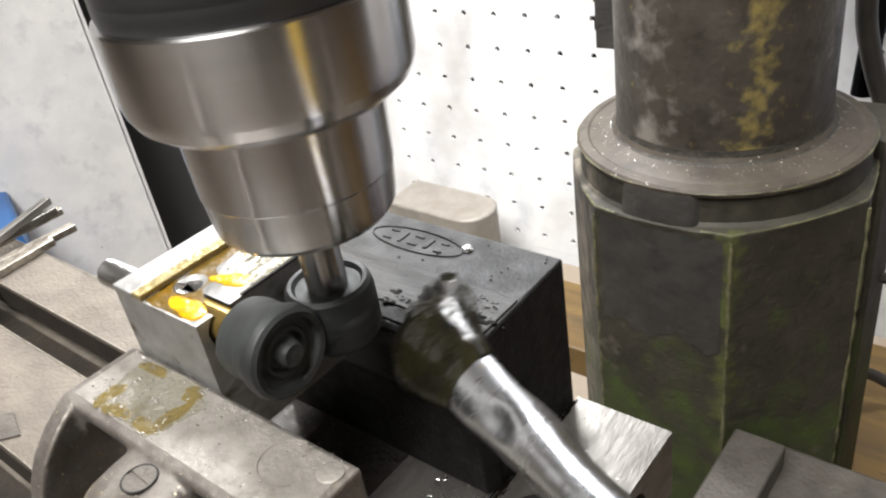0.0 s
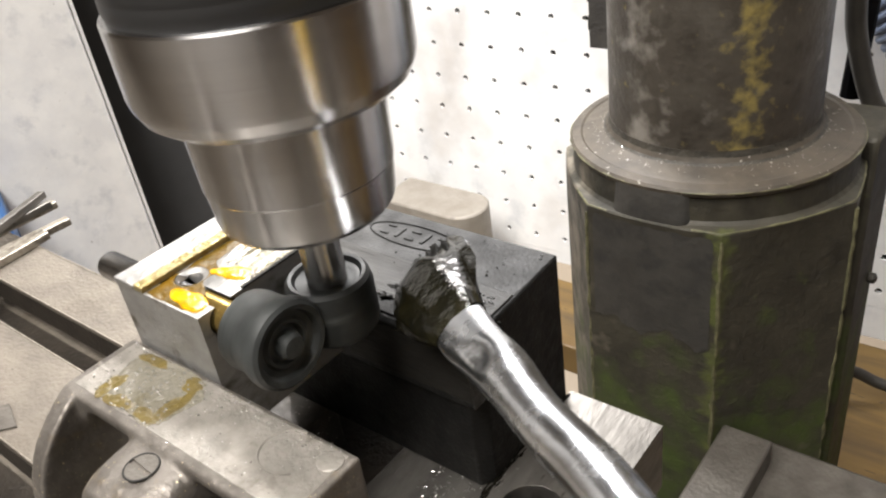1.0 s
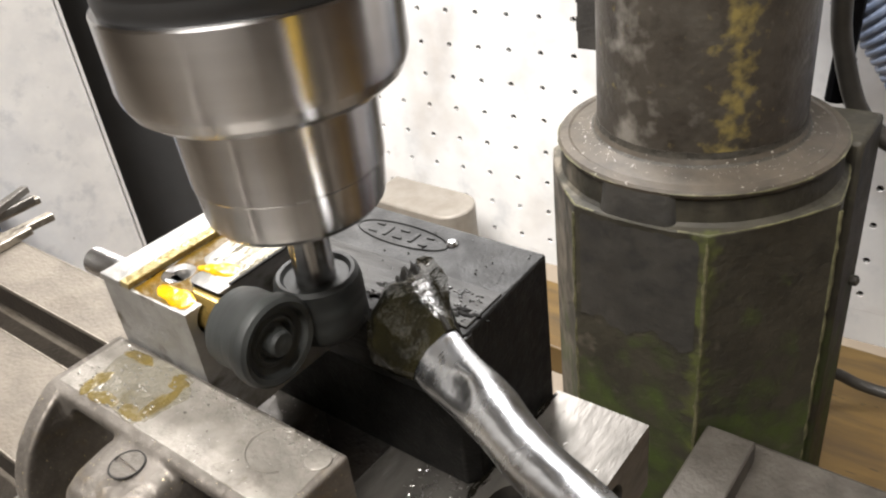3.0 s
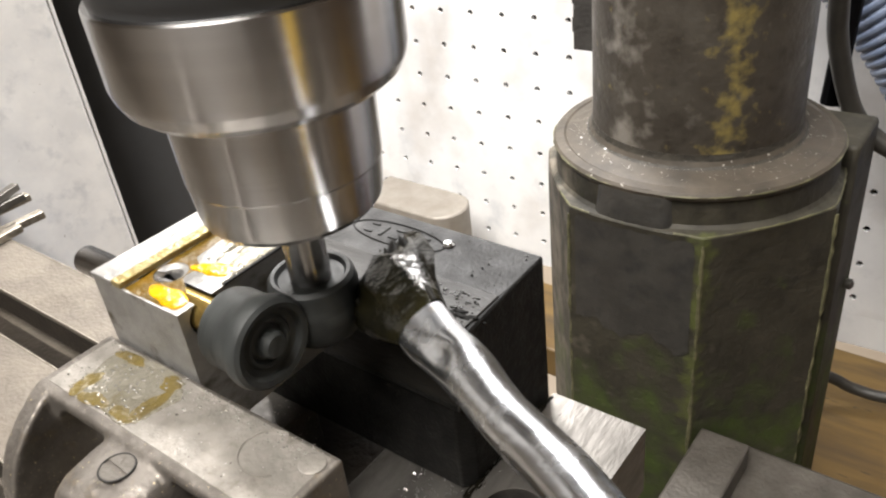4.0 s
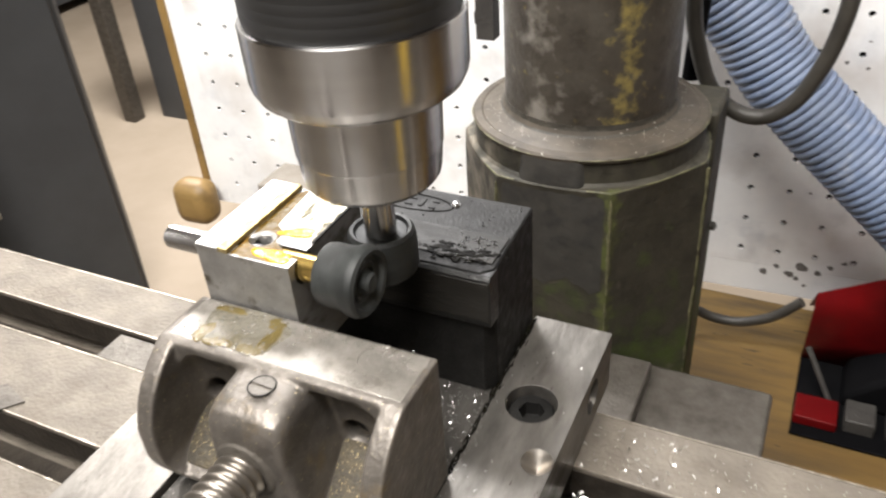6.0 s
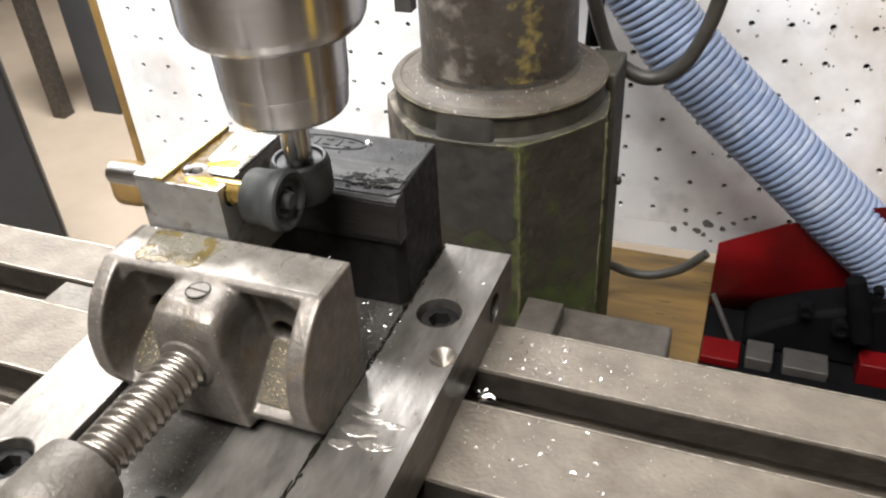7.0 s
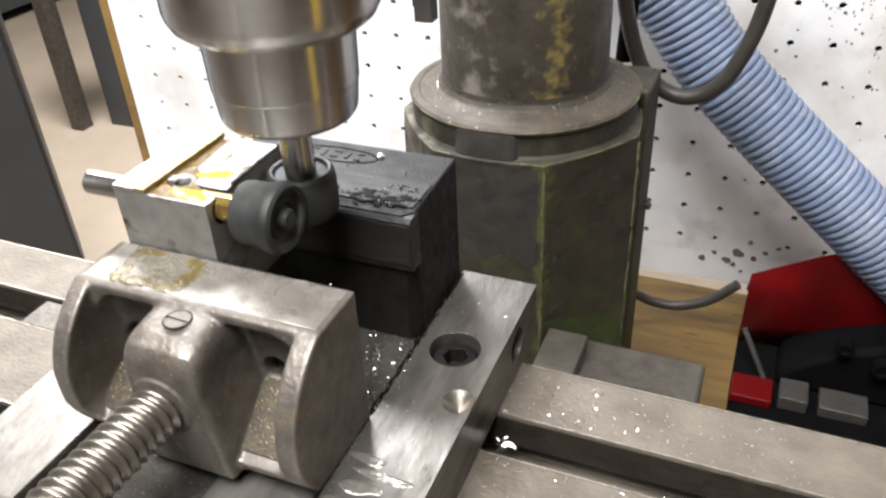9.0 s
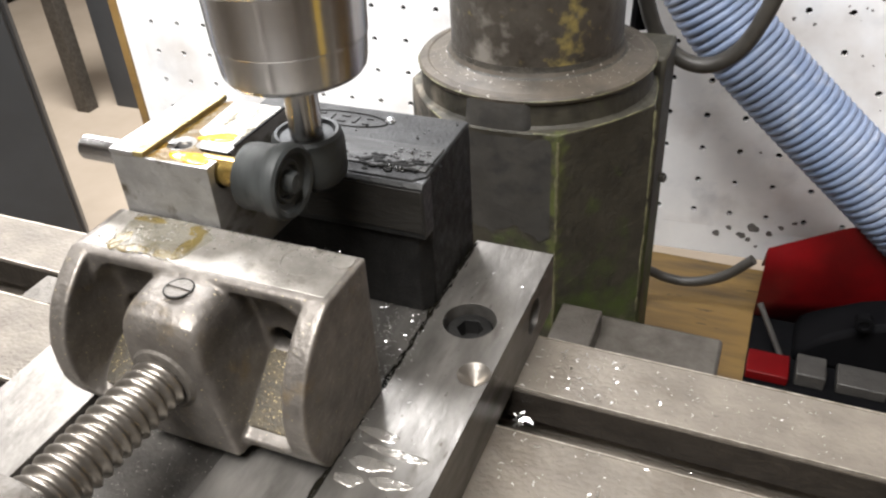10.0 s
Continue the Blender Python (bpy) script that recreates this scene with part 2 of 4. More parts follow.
CHIP = material("bright_chip", (0.62, 0.61, 0.59), 0.28, 1.0)
DULL_IRON = material("dull_iron", (0.05, 0.047, 0.043), 0.6, 0.2, (0.03, 0.028, 0.026), 90, bump=0.5, bump_scale=500)
# Darker, grimier copy of the plywood: mostly the bench's shade put into colour.
SHADED_WOOD = material("shaded_grimy_plywood", (0.165, 0.102, 0.03), 0.5, 0.0, (0.105, 0.062, 0.018), 14, stretch=(0.3, 2, 1), colour3=(0.055, 0.036, 0.016), scale3=26,
                      lo3=0.48, hi3=0.70, bump=0.15, spots=(90, 0.66, (0.035, 0.024, 0.012)))
WET_ALU = material("wet_milled_aluminium", (0.40, 0.385, 0.34), 0.34, 0.8, (0.22, 0.20, 0.14), 420, stretch=(1, 0.35, 1), colour3=(0.07, 0.06, 0.035), scale3=330, lo3=0.55, hi3=0.61,
                   bump=1.0, bump_scale=620, rough2=0.35)
# Near-black iron: the shade inside slots and bed well put into the colour.
SLOT_SHADE = material("shade_dark_iron", (0.022, 0.018, 0.014), 0.45, 0.2, (0.04, 0.033, 0.026), 120, bump=0.4, bump_scale=600)
ORANGE = material("orange_plastic", (0.5, 0.16, 0.05), 0.5, 0.0, (0.42, 0.13, 0.04), 8)
DARK_WALL = material("dark_brown_wall", (0.085, 0.066, 0.055), 0.7, 0.0, (0.06, 0.047, 0.04), 2)
FLOOR = material("concrete_floor", (0.36, 0.30, 0.235), 0.7, 0.0, (0.30, 0.25, 0.19), 3, bump=0.1)
WALL = material("room_wall", (0.48, 0.45, 0.41), 0.7, 0.0, (0.42, 0.39, 0.35), 2)
CABINET = material("dark_cabinet", (0.045, 0.048, 0.053), 0.5, 0.0, (0.058, 0.062, 0.068), 6)
BLUE = material("blue_plastic", (0.03, 0.12, 0.36), 0.4, 0.0, (0.04, 0.15, 0.4), 10)
GLOW = material("lamp_glow", (1.0, 0.94, 0.86), 0.5, emit=6.0)

# ---------- helpers: all shapes in millimetres ----------
MM = 0.001


def finish(name, bm, mat, parent=None, label="", smooth=True, bevel=0.0, segments=2, angle=35):
    me = bpy.data.meshes.new(name)
    bmesh.ops.scale(bm, vec=(MM, MM, MM), verts=bm.verts)
    bm.normal_update()
    bm.to_mesh(me)
    bm.free()
    me.materials.append(mat)
    ob = new(name, me)
    ob.parent = parent
    if label:
        tagged(ob, label)
    if bevel:
        k = ob.modifiers.new("bevel", "BEVEL")
        k.width, k.segments, k.limit_method, k.angle_limit = bevel * MM, segments, "ANGLE", radians(angle)
        k.harden_normals = False
    if smooth:
        me.shade_smooth()
        me.set_sharp_from_angle(angle=radians(angle))
    return ob


part = finish


def thing(name, place=(0, 0, 0), label="", category="", group="", kind=""):
    ob = new(name)
    ob.empty_display_size = 0.01
    ob.location = Vector(place) * MM
    return tagged(ob, label, category, group, kind)


def box(x0, x1, y0, y1, z0, z1, bm=None):
    bm = bm or bmesh.new()
    bmesh.ops.create_cube(bm, size=1, matrix=Matrix.Translation(((x0 + x1) / 2, (y0 + y1) / 2, (z0 + z1) / 2)) @ Matrix.Diagonal((x1 - x0, y1 - y0, z1 - z0, 1)))
    return bm


def prism(points, a, b, axis="x", bm=None):
    """A polygon pushed along an axis from a to b; points are the two other coordinates in order."""
    bm = bm or bmesh.new()

    def at(p, v):
        return {"x": (v, p[0], p[1]), "y": (p[0], v, p[1]), "z": (p[0], p[1], v)}[axis]
    lo = [bm.verts.new(at(p, a)) for p in points]
    hi = [bm.verts.new(at(p, b)) for p in points]
    bm.faces.new(lo)
    bm.faces.new(hi)
    for i in range(len(points)):
        j = (i + 1) % len(points)
        bm.faces.new((lo[i], lo[j], hi[j], hi[i]))
    bmesh.ops.recalc_face_normals(bm, faces=bm.faces)
    return bm


def lathe(profile, steps=48, m=None, bm=None):
    """A profile of (radius, height) turned about z; closed at both ends."""
    bm = bm or bmesh.new()
    m = m or Matrix()
    rings = []
    for r, h in profile:
        rings.append([bm.verts.new(m @ Vector((r * math.cos(2 * math.pi * i / steps), r * math.sin(2 * math.pi * i / steps), h))) for i in range(steps)])
    for a, b in zip(rings, rings[1:]):
        for i in range(steps):
            j = (i + 1) % steps
            bm.faces.new((a[i], a[j], b[j], b[i]))
    bm.faces.new(rings[0])
    bm.faces.new(rings[-1])
    bmesh.ops.recalc_face_normals(bm, faces=bm.faces)
    return bm


def tube(points, radius, sides=12, bm=None, grow=None):
    """A round rod along points."""
    bm = bm or bmesh.new()
    pts = [Vector(p) for p in points]
    rings = []
    ref = Vector((0.3, 0.2, 1)).normalized()
    for i, p in enumerate(pts):
        d = (pts[min(i + 1, len(pts) - 1)] - pts[max(i - 1, 0)]).normalized()
        u = d.cross(ref).normalized()
        v = d.cross(u)
        r = radius * (grow(i) if grow else 1)
        rings.append([bm.verts.new(p + r * (u * math.cos(2 * math.pi * k / sides) + v * math.sin(2 * math.pi * k / sides))) for k in range(sides)])
    for a, b in zip(rings, rings[1:]):
        for k in range(sides):
            j = (k + 1) % sides
            bm.faces.new((a[k], a[j], b[j], b[k]))
    bm.faces.new(rings[0])
    bm.faces.new(rings[-1])
    bmesh.ops.recalc_face_normals(bm, faces=bm.faces)
    return bm


def smooth_line(points, per=10):
    """Points along a Catmull-Rom line through the given ones."""
    p = [Vector(q) for q in points]
    p = [2 * p[0] - p[1], *p, 2 * p[-1] - p[-2]]
    out = []
    for i in range(1, len(p) - 2):
        for k in range(per):
            t = k / per
            a, b, c, d = p[i - 1], p[i], p[i + 1], p[i + 2]
            out.append(0.5 * (2 * b + (c - a) * t + (2 * a - 5 * b + 4 * c - d) * t * t + (3 * b - a - 3 * c + d) * t ** 3))
    out.append(p[-2])
    return out


def cut(ob, cutters):
    """Cuts holes into ob with closed shapes, once and for all."""
    for bm in cutters:
        me = bpy.data.meshes.new("cutter")
        bmesh.ops.scale(bm, vec=(MM, MM, MM), verts=bm.verts)
        bm.to_mesh(me)
        bm.free()
        c = new("cutter", me)
        k = ob.modifiers.new("cut", "BOOLEAN")
        k.operation, k.solver, k.object = "DIFFERENCE", "EXACT", c
        deps = bpy.context.evaluated_depsgraph_get()
        done = bpy.data.meshes.new_from_object(ob.evaluated_get(deps))
        ob.modifiers.remove(k)
        ob.data = done
        bpy.data.objects.remove(c)
    return ob


def bevelled(ob, width, segments=2, angle=40):
    k = ob.modifiers.new("bevel", "BEVEL")
    k.width, k.segments, k.limit_method, k.angle_limit = width * MM, segments, "ANGLE", radians(angle)
    ob.data.shade_smooth()
    ob.data.set_sharp_from_angle(angle=radians(angle))
    return ob

# ---------- the room ----------
def room():
    tagged(finish("floor", box(-5200, 2300, -2300, 5200, -1000, -950), FLOOR), "beige concrete workshop floor", "floor", kind="structure")
    # Unseen walls and ceiling close the room and bounce light; east wall darkens reflections.
    tagged(finish("ceiling", box(-5200, 2300, -2300, 5200, 1450, 1500), WALL), "plain pale workshop ceiling", "ceiling", kind="structure")
    for name, b in (("wall_north", (-5200, 2300, 5200, 5300)), ("wall_south", (-5200, 2300, -2400, -2300)), ("wall_east", (2300, 2400, -2400, 5300)), ("wall_west", (-5300, -5200, -2400, 5300))):
        tagged(finish(name, box(*b, -1000, 1500), DARK_WALL if name == "wall_east" else WALL), "unseen east wall, dark brown to darken the chuck's reflections" if name == "wall_east" else "plain beige workshop wall", "wall", kind="structure")
    # Unseen glowing fixtures, added where the fill lamps hang.
    for x, y, w in ((-80, -450, 1000), (-1470, 1330, 800)):
        lamp = thing("ceiling_fill", (x, y, 1400), "unseen white ceiling light with a glowing diffuser, added for fill", "ceiling light", "ceiling lights")
        part("housing", box(-w / 2, w / 2, -90, 90, 22, 50), PEG, lamp, bevel=4)
        part("diffuser", box(-w / 2 + 10, w / 2 - 10, -80, 80, 16, 24), GLOW, lamp, bevel=4)


def holed_board(nx, nz, pitch, radius, thick):
    """A board in the x-z plane with a round hole in each cell; its first cell's corner is the origin, its front is y = 0."""
    bm = bmesh.new()
    grid = {}

    def corner(i, k, y):
        key = (i, k, y)
        if key not in grid:
            grid[key] = bm.verts.new((i * pitch, y, k * pitch))
        return grid[key]
    for i in range(nx):
        for k in range(nz):
            c = Vector(((i + 0.5) * pitch, 0, (k + 0.5) * pitch))
            front = [bm.verts.new(c + radius * Vector((math.cos(a), 0, math.sin(a)))) for a in [2 * math.pi * s / 8 + math.pi / 8 for s in range(8)]]
            back = [bm.verts.new(v.co + Vector((0, thick, 0))) for v in front]
            q = [corner(i + 1, k + 1, 0), corner(i, k + 1, 0), corner(i, k, 0), corner(i + 1, k, 0)]
            for s in range(4):
                bm.faces.new((q[s], front[2 * s], front[2 * s + 1]))
                bm.faces.new((q[s], front[2 * s + 1], front[(2 * s + 2) % 8], q[(s + 1) % 4]))
            for s in range(8):
                bm.faces.new((front[s], back[s], back[(s + 1) % 8], front[(s + 1) % 8]))
    bmesh.ops.recalc_face_normals(bm, faces=bm.faces)
    return bm


BOARD, BOARD_TURN = (-290, 415, 0), radians(3.3)


def pegboards():
    board = thing("pegboard", BOARD, "white painted pegboard panel with rows of small holes", "pegboard")
    board.rotation_euler = (0, 0, BOARD_TURN)
    for u, z, n, rows in ((-154.2, -207.4, 13, 29), (206.95, -192.75, 19, 28)):
        bm = holed_board(n, rows, 26.3, 2.3, 4)
        bmesh.ops.translate(bm, vec=(u, 0, z), verts=bm.verts)
        part("perforated_sheet", bm, PEG_GRIMY_DIM, board, smooth=False)
    part("joint_strip", box(187.9, 206.8, 0.1, 4, -218, 544), PEG, board)
    part("joint_strip", box(-172, -154.4, 0.1, 4, -218, 544), PEG, board)
    part("bottom_strip", box(-154.2, 187.6, 0.1, 4, -218, -207.6), PEG, board)
    part("bottom_strip", box(207, 706, 0.1, 4, -218, -193), PEG, board)
    # Near-black sheet behind the board puts shade into its holes.
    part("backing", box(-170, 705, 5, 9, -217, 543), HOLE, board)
    part("edge_strip", box(-180, -172.3, -2, 18, -218, 544), WOOD, board, "bare plywood edge", bevel=0.6)
    part("corner_block", box(-200, -158, -34, -3, -232, -186), WOOD, board, "yellow wooden corner block", bevel=13, segments=4)
    far = thing("pegboard", (-1273, 605, -950), "large white pegboard standing far across the workshop", "pegboard")
    far.rotation_euler = (0, 0, radians(64 + 180))
    part("perforated_sheet", holed_board(36, 66, 25.4, 2.6, 4), PEG, far, smooth=False)
    part("backing", box(2, 912, 5, 9, 0, 1676), PEG, far)
    part("edge_strip", box(-6, -0.5, -3, 14, 0, 1676), PEG, far, "plain white edge")


def far_things():
    cab = thing("cabinet", (-1263, 922, -950), "tall dark grey cabinet standing on the floor", "cabinet")
    cab.rotation_euler = (0, 0, radians(51))
    part("body", box(-900, 0, 0, 400, 0, 2000), CABINET, cab, bevel=4)
    for x0, x1, hx in ((-890, -455, -480), (-445, -8, -420)):
        door = part("door", box(x0, x1, -14, -1, 60, 1960), CABINET, cab, bevel=3)
        part("handle", box(hx - 8, hx + 8, -40, -13, 1000, 1120), GREY_METAL, door, bevel=3)
    desk = thing("workbench", (0, 0, -950), "dark workbench on square legs across the room", "workbench")
    part("top", box(-2110, -1850, 1690, 1860, 780, 830), CABINET, desk, bevel=4)
    part("leg", box(-2090, -2040, 1695, 1745, 0, 780), GREY_METAL, desk, "thin grey leg", bevel=3)
    part("leg", box(-1985, -1866, 1772, 1850, 0, 780), CABINET, desk, "broad dark leg", bevel=3)


def floor_boxes():
    """Boxes stored on the floor against the far wall."""
    rack = thing("floor_rack", (-3290, 2900, -950), "low dark storage rack on the far floor", "rack")
    part("deck", box(-600, 0, -800, 900, 50, 110), CABINET, rack, bevel=4)
    for y in (-760, 20, 800):
        part("foot", box(-580, -20, y, y + 70, 0, 50), CABINET, rack, bevel=3)
    for y, w, h, mat, label in ((-560, 170, 420, GREY_METAL, "dull grey storage box on the low dark rack"), (-170, 150, 520, BRIGHT_PLATE, "pale grey storage box on the low dark rack"),
                                (110, 80, 460, ORANGE, "orange plastic box on the low dark rack"), (420, 170, 500, GREY_METAL, "dull grey storage box on the low dark rack")):
        b = thing("storage_box", (-3590, 2900 + y, -840), label, "box", "boxes on the rack")
        part("body", box(-240, 240, -w, w, 0.5, h), mat, b, bevel=10)
        part("lid", box(-248, 248, -w - 8, w + 8, h + 0.5, h + 30), mat, b, bevel=5)


# ---------- bench, machine and table ----------
def bench():
    b = thing("bench", (0, 0, -221), "yellow plywood bench top under the pegboard", "bench")
    part("top", box(-40, 800, 262, 428, -25, 0), SHADED_WOOD, b, bevel=1.5)
    part("shelf", box(-392, -40.5, 330, 402, -25, 0), SHADED_WOOD, b, bevel=1.5)
    for x, y in ((740, 300), (740, 400), (-20, 380), (-370, 380)):
        part("leg", box(x - 18, x + 18, y - 18, y + 18, -729, -25), WOOD, b, bevel=2)


CX, CY = -35.1, 243.2
CORNER, SIDES, BASE_R = -64.0, 7, 64.2
LEDGE, RING_R, TUBE_R = -2.6, 58.0, 41.4


def flat_radius(a, r=BASE_R):
    """Distance from the axis to the many-sided outline at angle a (degrees)."""
    step = 360 / SIDES
    d = (a - CORNER) % step - step / 2
    return r * math.cos(radians(step / 2)) / math.cos(radians(d))


def column_body():
    """A many-sided casting whose flats fade into a round shoulder under the turned collar."""
    bm = bmesh.new()
    n = SIDES * 24
    rows = []
    for z, mix in ((-190, 0.0), (-60, 0.0), (-30, 0.03), (-14, 0.12), (-6, 0.28), (LEDGE - 0.7, 0.42), (LEDGE, 0.45)):
        ring = []
        for k in range(n):
            a = CORNER + 360 * k / n
            r = flat_radius(a) * (1 - mix) + 61.6 * mix - (0.6 if z == LEDGE else 0)
            ring.append(bm.verts.new((CX + r * math.cos(radians(a)), CY + r * math.sin(radians(a)), z)))
        rows.append(ring)
    for r, z in ((58.2, LEDGE + 0.5), (57.0, LEDGE + 1.8), (56.6, 9.2)):
        rows.append([bm.verts.new((CX + r * math.cos(radians(CORNER + 360 * k / n)), CY + r * math.sin(radians(CORNER + 360 * k / n)), z)) for k in range(n)])
    for p, q in zip(rows, rows[1:]):
        for k in range(n):
            bm.faces.new((p[k], p[(k + 1) % n], q[(k + 1) % n], q[k]))
    bm.faces.new(rows[0])
    bm.faces.new(rows[-1])
    bmesh.ops.recalc_face_normals(bm, faces=bm.faces)
    return bm


def boss_pad():
    """The pad that carries the front flat up over the shoulder to the collar."""
    bm = bmesh.new()
    cols = []
    for k in range(25):
        a = -106.5 + 31.5 * k / 24
        e = min(k, 24 - k) / 24
        lift = max(0.0, 1 - e / 0.12) ** 2
        col = []
        for z in (-12, -6, 0, 5, 9, 10.6):
            r = {-12: flat_radius(a) - 0.6, -6: flat_radius(a) * 0.72 + 61.6 * 0.28 + 0.1, 0: 58.7, 5: 58.1, 9: 57.9, 10.6: 57.5}[z] - 1.6 * lift
            col.append(bm.verts.new((CX + r * math.cos(radians(a)), CY + r * math.sin(radians(a)), z)))
        cols.append(col)
    back = [[bm.verts.new((CX + 52 * math.cos(radians(-106.5 + 31.5 * k / 24)), CY + 52 * math.sin(radians(-106.5 + 31.5 * k / 24)), z)) for z in (-12, 10.6)] for k in range(25)]
    for p, q, u, w in zip(cols, cols[1:], back, back[1:]):
        for m in range(5):
            bm.faces.new((p[m], q[m], q[m + 1], p[m + 1]))
        bm.faces.new((p[-1], q[-1], w[1], u[1]))
        bm.faces.new((p[0], q[0], w[0], u[0]))
        bm.faces.new((u[0], w[0], w[1], u[1]))
    for col, b in ((cols[0], back[0]), (cols[-1], back[-1])):
        bm.faces.new((b[0], *col, b[1]))
    bmesh.ops.recalc_face_normals(bm, faces=bm.faces)
    return bm


def machine():
    m = thing("milling_machine", (0, 0, -221), "old green-grey milling machine with round column on a many-sided base", "milling machine")
    at = Matrix.Translation((CX, CY, 221))

    def up(bm):
        bmesh.ops.translate(bm, vec=(0, 0, 221), verts=bm.verts)
        return bm
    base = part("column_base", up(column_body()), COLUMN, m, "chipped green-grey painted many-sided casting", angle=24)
    part("boss_pad", up(boss_pad()), SLATE, base, "slate-grey pad running up to the collar", angle=40)
    # bare slate-grey metal on the front flat, with a ragged lower edge
    bm = bmesh.new()
    upper, lower = [], []
    for s in range(49):
        a = -64 - 51.43 + 51.43 * (0.05 + 0.9 * s / 48)
        z = 221 - 56 + 2.6 * math.sin(s * 0.25) + 0.9 * math.sin(s * 0.8 + 1) + random.uniform(-0.4, 0.4)
        for row, h in ((lower, z), (upper, 221 - 5.4 - (1.5 if s in (0, 48) else 0) + 0.5 * math.sin(s * 0.6))):
            mix = 0.30 if row is upper else 0.0
            r = flat_radius(a) * (1 - mix) + 61.6 * mix + 0.28
            row.append(bm.verts.new((CX + r * math.cos(radians(a)), CY + r * math.sin(radians(a)), h)))
    for s in range(48):
        bm.faces.new((lower[s], lower[s + 1], upper[s + 1], upper[s]))
    part("bare_patch", bm, SLATE, base, "slate-grey metal where the paint is gone")
    for a in (-64 - 51.43, -64, -64 + 51.43):
        pts = []
        for z in range(-186, -3, 4):
            mix = max(0.0, 0.12 * (z + 30) / 24) if z > -30 else 0.0
            r = BASE_R * (1 - mix) + 61.6 * mix - 0.5
            pts.append((CX + r * math.cos(radians(a)) + random.uniform(-.25, .25), CY + r * math.sin(radians(a)) + random.uniform(-.25, .25), 221 + z))
        part("edge", tube(pts, 0.95, 6, grow=lambda i: random.uniform(0.5, 1.3)), COLUMN_EDGE, base, "yellow-green worn paint edge")
    for a0, a1 in ((-128, -107), (-74, 20)):
        pts = []
        for s in range(31):
            a = a0 + (a1 - a0) * s / 30
            r = flat_radius(a) * 0.55 + 61.6 * 0.45 - 0.35
            pts.append((CX + r * math.cos(radians(a)), CY + r * math.sin(radians(a)), 221 + LEDGE - 0.2))
        part("edge", tube(pts, 0.4, 6, grow=lambda i: random.uniform(0.5, 1.4)), COLUMN_EDGE, base, "worn paint edge")
    pts = [(CX + 57.7 * math.cos(radians(a)), CY + 57.7 * math.sin(radians(a)), 221 + 11.0) for a in range(-165, 41, 4)]
    part("edge", tube(pts, 0.5, 6, grow=lambda i: random.uniform(0.3, 1.3)), COLUMN_EDGE, base, "worn collar edge")
    part("collar", lathe([(54, 8.6), (56.7, 8.8), (57.7, 9.8), (57.9, 11.2), (57.0, 12.3), (53.5, 13.0), (52.6, 12.5), (51.6, 13.0), (45.5, 13.9), (43, 15.2), (41.6, 18)], 96, at), COLUMN_TOP, m, "dusty turned collar with small chips on it")
    part("column_tube", lathe([(TUBE_R, 12), (TUBE_R, 420)], 96, at), NECK, m, "brown stained steel column with worn patches")
    part("neck_foot", lathe([(45.5, 13.8), (44.0, 14.6), (42.4, 16.0), (41.7, 18), (41.5, 20)], 96, at), NECK_FOOT, m, "gritty oil-dark foot of the column tube")
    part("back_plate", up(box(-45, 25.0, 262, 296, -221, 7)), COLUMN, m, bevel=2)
    part("knob", up(lathe([(2, 0), (2.6, 1), (2.6, 3), (1, 4)], 16, Matrix.Translation((25.0, 285, -72)) @ Matrix.Rotation(radians(90), 4, "Y"))), RUBBER, m)
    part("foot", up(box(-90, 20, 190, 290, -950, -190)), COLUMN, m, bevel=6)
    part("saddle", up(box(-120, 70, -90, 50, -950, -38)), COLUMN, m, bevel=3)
    part("knee_bracket", up(box(12, 75, 62, 203, -150, -110)), GREY_METAL, m, "worn grey steel bracket", bevel=2)
    part("gib_bar", up(box(-3.6, 17, 60, 191, -116, -98)), GREY_METAL, m, "worn grey steel bar", bevel=1)
    part("bracket_web", up(box(0, 60, 52, 180, -221, -118)), GREY_METAL, m, bevel=1)
    rack = up(box(-110.5, -100, 278, 287, 26, 420))
    for k in range(28):
        z = 221 + 34 + k * 13.6
        box(-112, -110.2, 279.5, 285, z, z + 7, rack)
    part("rack", rack, DULL_IRON, m, "oily black toothed rack", smooth=False)
    part("rear_belt", up(tube([(2.0, 308, 4), (3.0, 310, 32), (4.6, 313, 75), (4.6, 315, 225)], 4.5, 10)), DARK, m, "black belt behind the column")
    part("rack_bracket", up(box(-110, -45, 250, 284, 330, 360)), DARK, m, bevel=1)


def table():
    t = thing("milling_table", (25, 24, 0), "worn grey-brown cast iron table with T-slots", "milling table")
    slots = ((16.5, 31.3), (-30.3, -15.5), (-77.1, -62.3))
    pts = [(54, 0)]
    for a, b in slots:
        pts += [(b, 0), (b, -11), (b + 4.5, -11), (b + 4.5, -19), (a - 4.5, -19), (a - 4.5, -11), (a, -11), (a, 0)]
    pts += [(-104, 0), (-104, -38), (54, -38)]
    pts = [(y - 24, z) for y, z in pts]
    part("slotted_top", prism(pts, -645, 495), TABLE_IRON, t, bevel=0.5, segments=2)
    # Liners darker than the iron stand for the shade in the slots.
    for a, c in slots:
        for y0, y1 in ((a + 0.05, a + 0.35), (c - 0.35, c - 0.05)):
            part("slot_wall", box(-644, 494, y0 - 24, y1 - 24, -11, -0.9), SLOT_SHADE, t, "slot wall liner, slot shade put into its dark colour")
        part("slot_floor", box(-644, 494, a - 24 + 0.4, c - 24 - 0.4, -18.9, -17.5), SLOT_SHADE, t, "slot floor liner, slot shade put into its dark colour")
